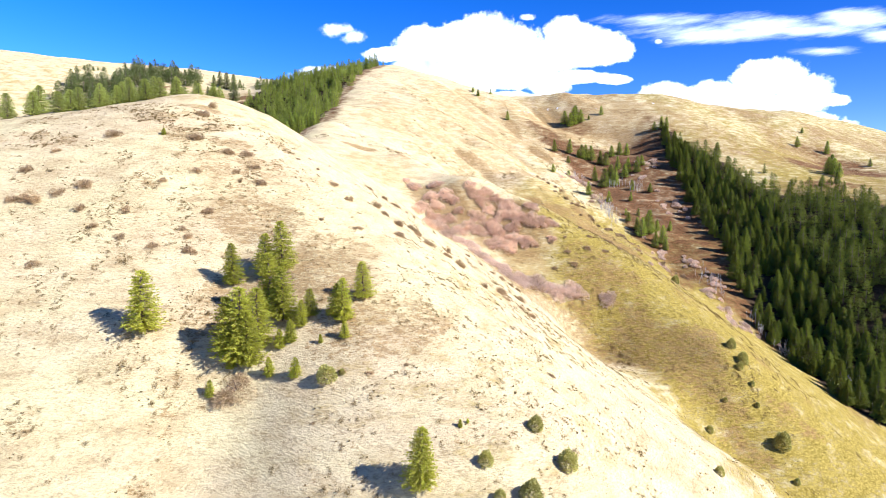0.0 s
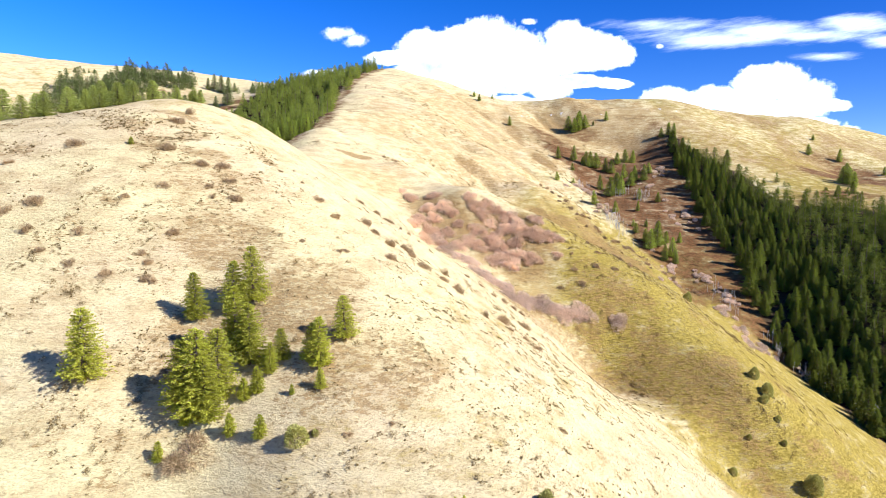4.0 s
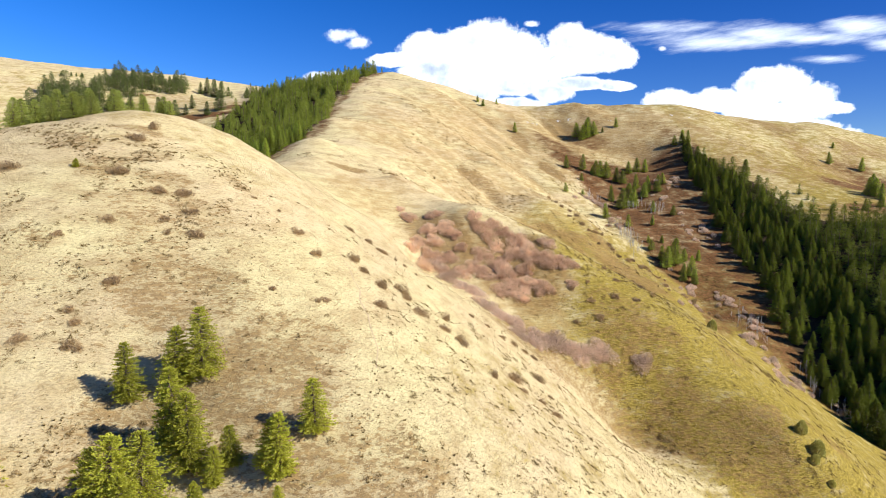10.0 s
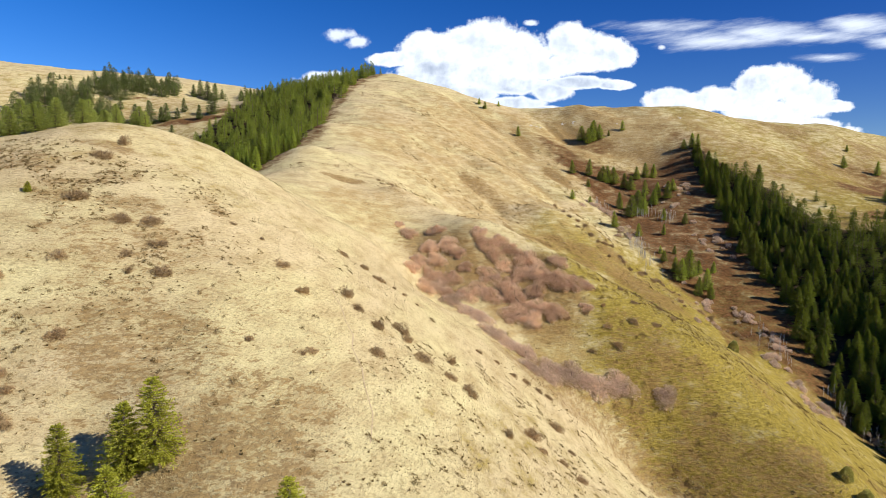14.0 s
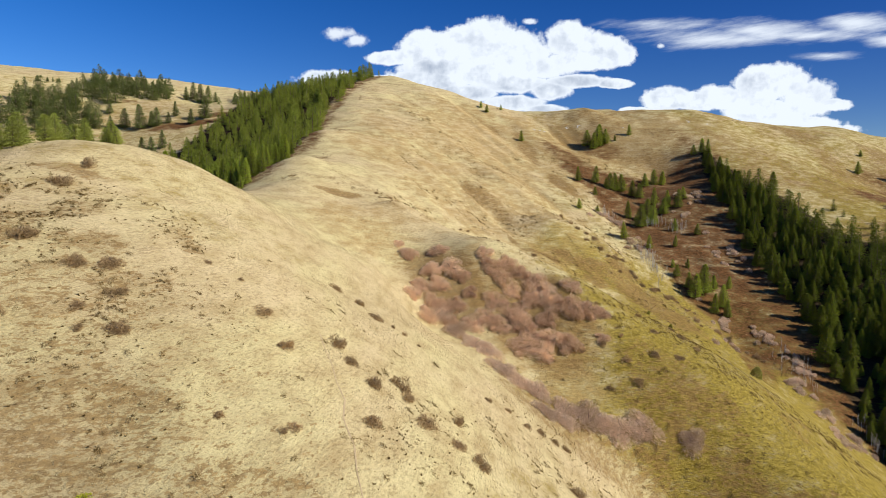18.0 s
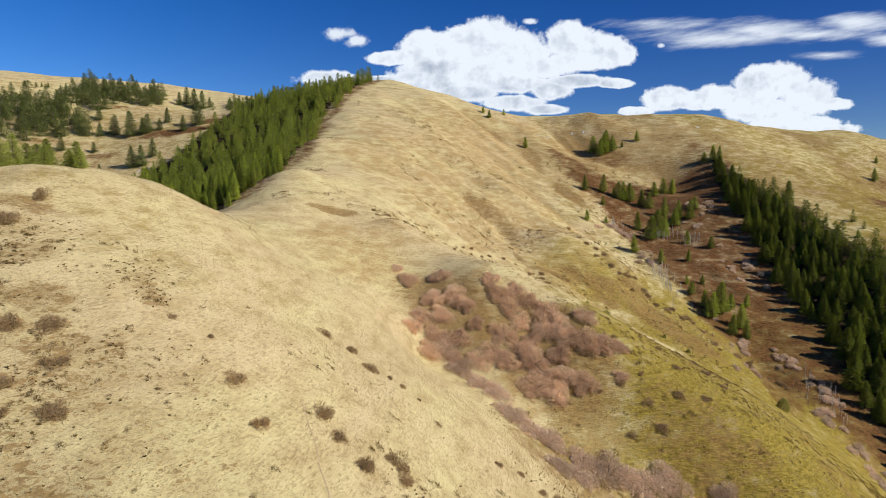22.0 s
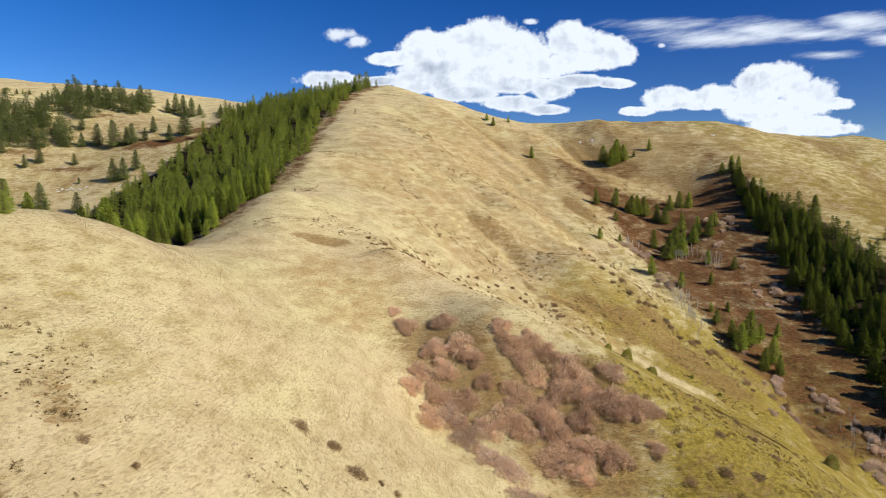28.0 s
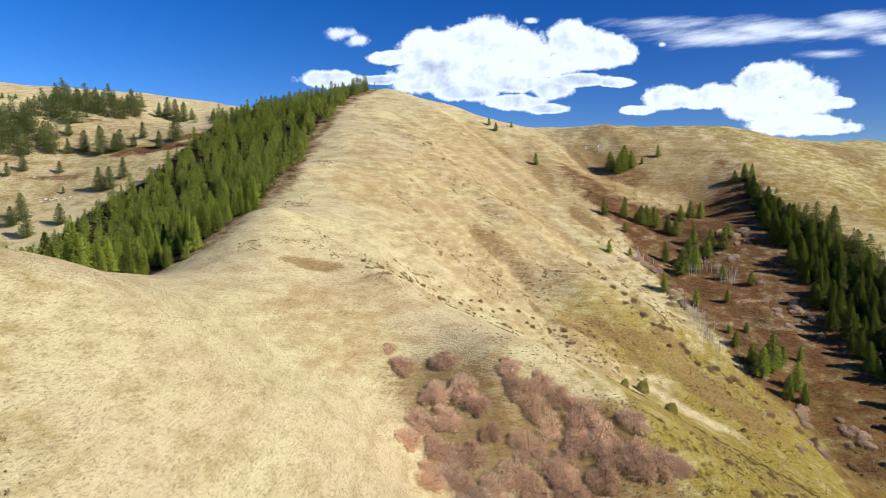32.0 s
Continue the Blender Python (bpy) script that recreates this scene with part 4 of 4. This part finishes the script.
def conifer(name, seed, label, category, group, needles, levels, per, along, **shape):
    stem, crown = conifer_mesh(seed, levels, per, along, **shape)
    root = thing(name, label, category, group)
    part("trunk", sheet_mesh("trunk", *stem, BARK, True), root)
    part("crown", sheet_mesh("crown", *crown, needles), root)
    return root


def bush(name, seed, label, category, group, leaves, count, **shape):
    root = thing(name, label, category, group)
    for k in range(3):
        part("stem", sheet_mesh("stem", *stems_mesh(seed + k, 1, shape.get("tall", 0.4) * 0.6), BARK), root)
    part("crown", sheet_mesh("crown", *dome_mesh(seed, count, **shape), leaves), root)
    return root


def plant_out(models, rows, lean=0.0, sink=0.1, tall=(0.9, 1.1), widen=(0.9, 1.1)):
    """Models set out on the ground, each row an x, a y and a size; the models themselves take the first places."""
    for k, (x, y, size) in enumerate(rows):
        model = models[k % len(models)]
        s = size * rng.uniform(*widen)
        m = slope_pose(x, y, s, rng.uniform(0, 6.28), lean, size * rng.uniform(*tall) / s, sink)
        if model.get("set_out"):
            ob = copy_thing(model, m)
            ob.scale = m.to_scale()
        else:
            model["set_out"] = 1
            model.matrix_basis = m


# ---- the grove on the near slope ----
pines = [conifer("pine_tree", 20 + k, "green bushy conifer standing on dry grass slope", "tree", "grove of conifers", NEEDLES, 36, 15, 7, spread=s, gaps=0.08, blade=(0.036, 0.0115), tufts=6, point=0.55)
         for k, s in enumerate((0.29, 0.265, 0.31, 0.28, 0.25))]
plant_out(pines, GROVE, tall=(0.95, 1.02), widen=(0.95, 1.12))
young = [conifer("young_conifer", 40 + k, "small yellow-green conifer sapling on dry grass", "tree", "saplings", NEEDLES, 22, 13, 5, spread=0.30, gaps=0.02, bare=0.0, blade=(0.09, 0.035), point=0.6) for k in range(2)]
plant_out(young, SAPLINGS, sink=0.03)

# ---- junipers ----
junipers = [bush("juniper_bush", 60 + k, "round olive-green juniper bush on dry grass", "bush", "junipers", JUNIPER, 2600, tall=0.92, blade=0.10, thin=0.45, hollow=0.6) for k in range(3)]
plant_out(junipers, JUNIPERS + JUNIPERS_SPUR, lean=0.25, sink=0.1)

# ---- brown leafless shrubs on the open slopes ----
shrubs = [bush("leafless_shrub", 80 + k, "grey-brown leafless shrub on a dry grass slope", "shrub", "shrubs on the slopes", TWIGS, 2200, tall=0.55, blade=0.09, thin=0.17, hollow=0.15, lumps=n)
          for k, n in enumerate((3, 5, 7, 9))]
plant_out(shrubs, SHRUBS + SHRUBS_BROW + SHRUBS_LINE + SHRUBS_FACE + SHRUBS_WEST + SHRUBS_HIGH + SHRUBS_ROW + GREY_SHRUBS, lean=0.8, sink=0.04, tall=(0.75, 1.35), widen=(0.7, 1.15))

# ---- thickets in the hollow ----
rose = [bush("rose_thicket", 110 + k, "dusty-pink leafless thicket in a grassy hollow", "thicket", "thickets in the hollow", ROSE_TWIGS, 5200, tall=0.42, blade=0.075, thin=0.15, hollow=0.15, lumps=n) for k, n in enumerate((5, 8, 6))]
plant_out(rose, [(x, y, size * 0.93) for x, y, size in ROSE + ROSE_UPPER], lean=1.0, sink=0.05, tall=(0.75, 1.15))
mauve = [bush("mauve_thicket", 120 + k, "grey-mauve leafless thicket along a gully", "thicket", "thickets in the hollow", MAUVE_TWIGS, 5000, tall=0.42, blade=0.072, thin=0.17, hollow=0.15, lumps=n) for k, n in enumerate((6, 4))]
plant_out(mauve, MAUVE, lean=1.0, sink=0.05, tall=(0.7, 0.95))

# ---- trees of the valley and the far slopes ----
BROW_TREES = [(-110, 221, 7), (-105, 223, 7.5), (-101, 225, 7), (-114, 220, 7), (-119, 218, 7.5), (-125, 216, 8), (-131, 214, 8), (-138, 212, 8),
    (-146, 210, 9), (-108, 229, 8), (-116, 228, 8), (-98, 232, 6), (-93, 240, 5), (-88, 241, 4.5), (-85, 240, 4), (-90, 247, 5.5), (-96, 246, 6),
    (-103, 244, 7), (-110, 240, 8), (-118, 238, 9), (-126, 232, 9), (-135, 228, 9), (-145, 225, 10), (-105, 256, 8), (-112, 262, 9), (-120, 275, 11),
    (-128, 268, 11), (-135, 255, 11)]
firs = [conifer("fir_tree", 140 + k, "olive-green conifer on a far hillside", "tree", "scattered conifers", SUNLIT_NEEDLES, 32, 14, 6, spread=s, gaps=0.08, blade=(0.048, 0.018), tufts=3, point=0.75) for k, s in enumerate((0.27, 0.31, 0.25, 0.33))]
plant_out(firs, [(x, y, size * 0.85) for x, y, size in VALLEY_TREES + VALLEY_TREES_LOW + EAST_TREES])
west_firs = [conifer("hillside_fir", 145 + k, "grey-green conifer on the western hillside", "tree", "conifers on the western hill", WEST_NEEDLES, 28, 13, 5, spread=s, gaps=0.08, blade=(0.052, 0.020), tufts=3, point=0.7) for k, s in enumerate((0.30, 0.26, 0.33))]
plant_out(west_firs, WEST_TREES + WEST_SKYLINE)
brow = [conifer("leafy_fir", 150 + k, "bright green bushy conifer behind the grassy hilltop", "tree", "trees behind the hilltop", LEAFY_NEEDLES, 30, 14, 6, spread=0.34, gaps=0.08, blade=(0.055, 0.02), tufts=3, point=0.6) for k in range(3)]
plant_out(brow, BROW_TREES, tall=(0.9, 1.15), widen=(1.0, 1.3))


# ---- forests ----
def inside(x, y, ring):
    hit = False
    for (ax, ay), (bx, by) in zip(ring, ring[1:] + ring[:1]):
        if (ay > y) != (by > y) and x < (bx - ax) * (y - ay) / (by - ay) + ax:
            hit = not hit
    return hit


def scatter(ring, gap, low, high, seed):
    rand = np.random.default_rng(seed)
    xs, ys = [p[0] for p in ring], [p[1] for p in ring]
    rows = []
    y = min(ys)
    while y < max(ys):
        x = min(xs)
        while x < max(xs):
            px, py = x + rand.uniform(-0.48, 0.48) * gap, y + rand.uniform(-0.48, 0.48) * gap
            if inside(px, py, ring) and rand.random() < 0.93:
                rows.append((px, py, rand.uniform(low, high) * (0.65 if rand.random() < 0.15 else 1)))
            x += gap
        y += gap * 0.9
    return rows


ridge_rows = scatter(RIDGE_FOREST, 6.2, 5.5, 14.5, 1)
EAST_FRINGE = [(214, 500), (240, 480), (275, 440), (300, 400), (315, 340), (300, 300), (275, 395), (262, 418), (234, 430)]
east_rows = scatter(EAST_FOREST, 6.0, 7.5, 15.5, 2) + scatter(EAST_FRINGE, 15.0, 4.0, 9.0, 5)
west_rows = scatter(WEST_WOODS, 6.6, 8.0, 17.0, 3) + scatter(WEST_LOWER_WOODS, 6.8, 9.0, 18.0, 6) + scatter(WEST_FRINGE, 9.0, 7.0, 12.0, 4)
near_rows = sorted(ridge_rows, key=lambda r: r[1] - r[0] * 0.6)[:290]
wood = [conifer("forest_fir", 160 + k, "slender green fir in the ridge-side forest", "tree", "forest on the ridge side", SUNLIT_NEEDLES, 34, 14, 6, spread=s, gaps=0.08, blade=(0.050, 0.017), tufts=3, point=0.9) for k, s in enumerate((0.21, 0.24, 0.19, 0.25, 0.22))]
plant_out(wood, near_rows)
edge_rows = sorted(east_rows, key=lambda r: r[0] + 0.15 * abs(r[1] - 400))[:290]
# the forest's near edge, in the needle colour darkened for shade
edge_conifers = [conifer("dark_spruce", 170 + k, "conifer with shade-darkened needles at the edge of the valley forest", "tree", "edge of the valley forest", SHADED_NEEDLES, 34, 14, 6, spread=s, gaps=0.06, blade=(0.055, 0.019), tufts=3, point=0.8) for k, s in enumerate((0.25, 0.29, 0.23, 0.27))]
plant_out(edge_conifers, edge_rows)


def joined_forest(name, rows, label, seed, needles, wide=1.0):
    """Many far trees as one piece of stuff."""
    models = [conifer_mesh(seed + k, 20, 11, 3, spread=s, blade=(0.072, 0.030), tufts=2, limbed=False, point=0.85) for k, s in enumerate((0.22 * wide, 0.26 * wide, 0.20 * wide, 0.24 * wide))]
    rand = np.random.default_rng(seed)
    pos = np.array(rows)
    z = height(pos[:, 0], pos[:, 1])
    stems, crowns = [], []
    for k, (x, y, size) in enumerate(rows):
        a, w = rand.uniform(0, 6.28), size * rand.uniform(0.9, 1.15)
        turn = np.array([[math.cos(a) * w, -math.sin(a) * w, 0], [math.sin(a) * w, math.cos(a) * w, 0], [0, 0, size]])
        stem, crown = models[k % len(models)]
        at = np.array([x, y, z[k] - 0.1])
        stems.append((stem[0] @ turn.T + at, stem[1]))
        crowns.append((crown[0] @ turn.T + at, crown[1]))
    root = tagged(new(name), label, "forest", kind="stuff")
    part("trunks", sheet_mesh("trunks", *together(stems), BARK), root)
    part("crowns", sheet_mesh("crowns", *together(crowns), needles), root)


taken = set(near_rows + edge_rows)
joined_forest("ridge_forest", [r for r in ridge_rows if r not in taken], "dense green conifer forest below the ridge crest", 200, SUNLIT_NEEDLES)
# this forest takes the shade-darkened needles, the ridge the lighter ones
joined_forest("valley_forest", [r for r in east_rows if r not in taken], "dense conifer forest with needles darkened for its shaded slope", 210, SHADED_NEEDLES, 1.3)
joined_forest("hilltop_woods", west_rows, "grey-green conifer woods on the western hilltop", 220, WEST_NEEDLES, 1.45)

# ---- tufts of grass and low scrub, too many to count ----
def cone_tufts(rows, seed, blades=3, tall=1.0):
    """Little leaning clumps of blades on the ground; rows of x, y, size."""
    rand = np.random.default_rng(seed)
    rows = np.repeat(rows, blades, axis=0)
    n = len(rows)
    z = height(rows[:, 0], rows[:, 1])
    size = rows[:, 2] * rand.uniform(0.7, 1.3, n)
    a = rand.uniform(0, 2 * np.pi, n)
    reach = size * rand.uniform(0.2, 0.6, n) / tall
    base = np.stack([rows[:, 0], rows[:, 1], z - 0.03], 1)
    side = np.stack([-np.sin(a), np.cos(a), np.zeros(n)], 1) * (size * 0.34)[:, None]
    tip = base + np.stack([np.cos(a) * reach, np.sin(a) * reach, size * tall], 1)
    verts = np.stack([base - side, base + side, tip], 1).reshape(-1, 3)
    return verts, np.arange(n * 3).reshape(-1, 3)


def sow(count, low, high, box, keep, seed):
    rand = np.random.default_rng(seed)
    x, y = rand.uniform(box[0], box[1], count), rand.uniform(box[2], box[3], count)
    stay = rand.random(count) < keep(x, y)
    x, y = x[stay], y[stay]
    return np.stack([x, y, rand.uniform(low, high, len(x))], 1)


def open_slope(x, y):
    return np.clip(fractal(x, y, 14, 31) * 1.9 - 0.35, 0.05, 1)


def scrubby(x, y):
    hollow = patch(x, y, 75, 265, 70, 90, 0, 0.9)
    return np.maximum(scrub_spots(x, y), hollow * np.clip((fractal(x, y, 13, 43) - 0.47) * 5, 0, 1))


def stuff(name, mesh, mat, label, category):
    return tagged(new(name, sheet_mesh(name, *mesh, mat)), label, category, kind="stuff")


stuff("grass_tufts", cone_tufts(sow(110000, 0.10, 0.24, (-125, 110, 70, 300), open_slope, 51), 52), STRAW, "pale straw-coloured bunch grass tufts on the slopes", "grass")
scrub_rows = sow(60000, 0.15, 0.4, (-130, 150, 80, 400), scrubby, 55)
stuff("low_scrub", cone_tufts(scrub_rows, 56, 12, 0.6), SAGE, "low brown scrub scattered through the dry grass", "scrub")
stuff("far_scrub", cone_tufts(sow(60000, 0.25, 0.65, (-70, 380, 330, 640), lambda x, y: np.clip((fractal(x, y, 16, 61) - 0.58) * 8, 0, 1), 57), 58, 7, 0.6), TWIGS, "low brown scrub on the far slopes", "scrub")


def scrub_clumps(rows, seed):
    """Small rounded clumps of twigs, each a dome of its own, joined."""
    rand = np.random.default_rng(seed)
    models = [dome_mesh(seed + k, 110, tall=0.42, blade=0.2, thin=0.2, hollow=0.1, lumps=n) for k, n in enumerate((1, 2, 3, 4, 3))]
    z = height(rows[:, 0], rows[:, 1])
    east, north = height(rows[:, 0] + 1, rows[:, 1]) - z, height(rows[:, 0], rows[:, 1] + 1) - z
    out = []
    for k, (x, y, size) in enumerate(rows):
        v, f = models[k % len(models)]
        a = rand.uniform(0, 6.28)
        c, s = math.cos(a) * size, math.sin(a) * size * rand.uniform(0.6, 1.0)
        flat = np.stack([v[:, 0] * c - v[:, 1] * s, v[:, 0] * s + v[:, 1] * c, v[:, 2] * size * rand.uniform(0.7, 1.2)], 1)
        rise = z[k] + flat[:, 0] * east[k] + flat[:, 1] * north[k]
        out.append((np.stack([flat[:, 0] + x, flat[:, 1] + y, flat[:, 2] + rise - 0.04], 1), f))
    return together(out)


def clumpy(x, y):
    face = within(x, y, SPUR_FACE, 6.0) * np.clip((x - 25) / 30, 0, 1) * np.clip((fractal(x, y, 20, 45) - 0.4) * 3, 0.05, 1)
    flank = np.clip((y - 330) / 20, 0, 1) * np.clip((fractal(x, y, 18, 46) - 0.5) * 4, 0.02, 0.7)
    return np.maximum(np.maximum(0.9 * scrub_spots(x, y), face), flank)


stuff("scrub_clumps", scrub_clumps(sow(11000, 0.4, 1.4, (-120, 40, 80, 215), lambda x, y: np.maximum(scrub_spots(x, y), 0.02 * np.clip((215 - y) / 15, 0, 1)), 81), 82), SAGE, "small olive-brown scrub clumps in the dry grass", "scrub")
stuff("slope_scrub", scrub_clumps(sow(13000, 0.5, 2.0, (-30, 150, 190, 560), clumpy, 83), 84), SAGE, "low dark brown scrub clumps across the spurs", "scrub")


# ---- bare aspens along the valley ----
def aspen_mesh(seed):
    rand = np.random.default_rng(seed)
    top = rand.normal(size=2) * 0.05
    spine = lambda t: np.array([top[0] * t * t, top[1] * t * t, t - 0.03])
    trunk = tube([spine(t) for t in np.linspace(0, 1, 5)], np.linspace(0.014, 0.003, 5), 5)
    twigs = []
    for k in range(30):
        t, a = rand.uniform(0.35, 0.95), rand.uniform(0, 6.28)
        r = 0.17 * (1.15 - t) + 0.04
        d = np.array([math.cos(a) * r, math.sin(a) * r, 0.14])
        twigs.append(tube([spine(t), spine(t) + d * 0.5, spine(t) + d], [0.005, 0.003, 0.001], 3))
    return trunk, together(twigs)


aspens = []
for k in range(3):
    trunk, twigs = aspen_mesh(300 + k)
    root = thing("bare_aspen", "pale leafless aspen with slender trunk in the valley", "tree", "aspens in the valley")
    part("trunk", sheet_mesh("trunk", *trunk, PALE_BARK, True), root)
    part("crown", sheet_mesh("crown", *twigs, PALE_BARK), root)
    aspens.append(root)
ASPEN_STANDS = [(110, 405, 4, 14, 26), (114, 425, 5, 8, 12), (128, 471, 9, 4, 16), (143, 462, 6, 6, 14), (104, 477, 5, 4, 8), (165, 283, 4, 10, 26), (174, 259, 5, 8, 26), (184, 246, 5, 5, 18), (148, 335, 4, 14, 16), (158, 305, 3, 10, 12)]
aspen_rows = []
for cx, cy, rx, ry, n in ASPEN_STANDS:
    for _ in range(int(n * 1.7)):
        aspen_rows.append((cx + rng.normal() * rx * 0.6, cy + rng.normal() * ry * 0.6, rng.uniform(3.2, 6.0)))
plant_out(aspens, aspen_rows)

# ---- valley willows and brush ----
willow_rows = []
for cx, cy, rx, ry, n in ((145, 362, 4, 6, 9), (151, 343, 3, 8, 9), (143, 300, 4, 10, 8), (163, 290, 4, 6, 8), (100, 473, 5, 5, 12), (160, 497, 7, 4, 10), (112, 440, 6, 12, 10), (104, 470, 6, 5, 6), (128, 355, 5, 16, 9), (140, 325, 5, 12, 8), (150, 300, 5, 12, 7), (158, 440, 7, 12, 7), (150, 480, 8, 5, 6), (165, 430, 4, 12, 6), (133, 372, 4, 8, 5)):
    for _ in range(n):
        willow_rows.append((cx + rng.normal() * rx * 0.7, cy + rng.normal() * ry * 0.7, rng.uniform(2.2, 4.6)))
willows = [bush("valley_brush", 320 + k, "grey-brown leafless brush on the valley floor", "bush", "valley brush", MAUVE_TWIGS, 1500, tall=0.55, blade=0.10, thin=0.25, hollow=0.2, lumps=n) for k, n in enumerate((3, 4))]
plant_out(willows, willow_rows, lean=0.8, sink=0.04)


# ---- outcrops of pale rock ----
def boulder(seed):
    rand = np.random.default_rng(seed)
    bm = bmesh.new()
    bmesh.ops.create_icosphere(bm, subdivisions=3, radius=0.5)
    cuts = [(Vector(rand.normal(size=3)).normalized(), rand.uniform(0.24, 0.42)) for _ in range(12)]
    for v in bm.verts:
        for n, d in cuts:
            over = v.co.dot(n) - d
            if over > 0:
                v.co -= n * over * 0.9
        v.co *= 1 + 0.10 * noise.noise(v.co * 6 + Vector((seed, 0, 0)))
    me = bpy.data.meshes.new("rock")
    bm.to_mesh(me)
    bm.free()
    me.materials.append(ROCK)
    return tagged(new("rock_outcrop", me), "pale weathered limestone outcrop in the grass", "rock", "rock outcrops")


stones = [boulder(340 + k) for k in range(4)]
ledge = []
for x, y, size in OUTCROPS:
    for _ in range(7):
        ledge.append((x + rng.normal() * size * 0.3, y + rng.normal() * size * 0.2, size * rng.uniform(0.18, 0.42)))
plant_out(stones, ledge, lean=0.5, sink=0.1, tall=(0.3, 0.5), widen=(0.7, 1.3))

# ---- a worn foot trail over the near hill ----
TRAIL = [(-24.5, 192), (-23, 188), (-21, 184), (-19.6, 180), (-17, 176), (-16.2, 171), (-14, 166), (-13.2, 161), (-11, 154), (-10.5, 147)]
walked = np.array(TRAIL, float)
along = np.linspace(0, len(walked) - 1, 90)
tx = np.interp(along, np.arange(len(walked)), walked[:, 0]) + (wave(along, along * 0, 2.5, 71) - 0.5) * 1.2
ty = np.interp(along, np.arange(len(walked)), walked[:, 1])
wide = 0.07 + 0.07 * wave(along, along * 0, 1.5, 73)
left, right = np.stack([tx - wide, ty], 1), np.stack([tx + wide, ty], 1)
lane = np.concatenate([np.c_[left, height(left[:, 0], left[:, 1]) + 0.06], np.c_[right, height(right[:, 0], right[:, 1]) + 0.06]])
k = np.arange(89)
tagged(new("foot_trail", sheet_mesh("foot_trail", lane, np.stack([k, k + 90, k + 91, k + 1], 1), material("bare_earth", (0.43, 0.32, 0.18), 0.95, 0.3, (0.6, 6)))),
       "narrow worn earth trail through the dry grass", "trail", kind="structure")
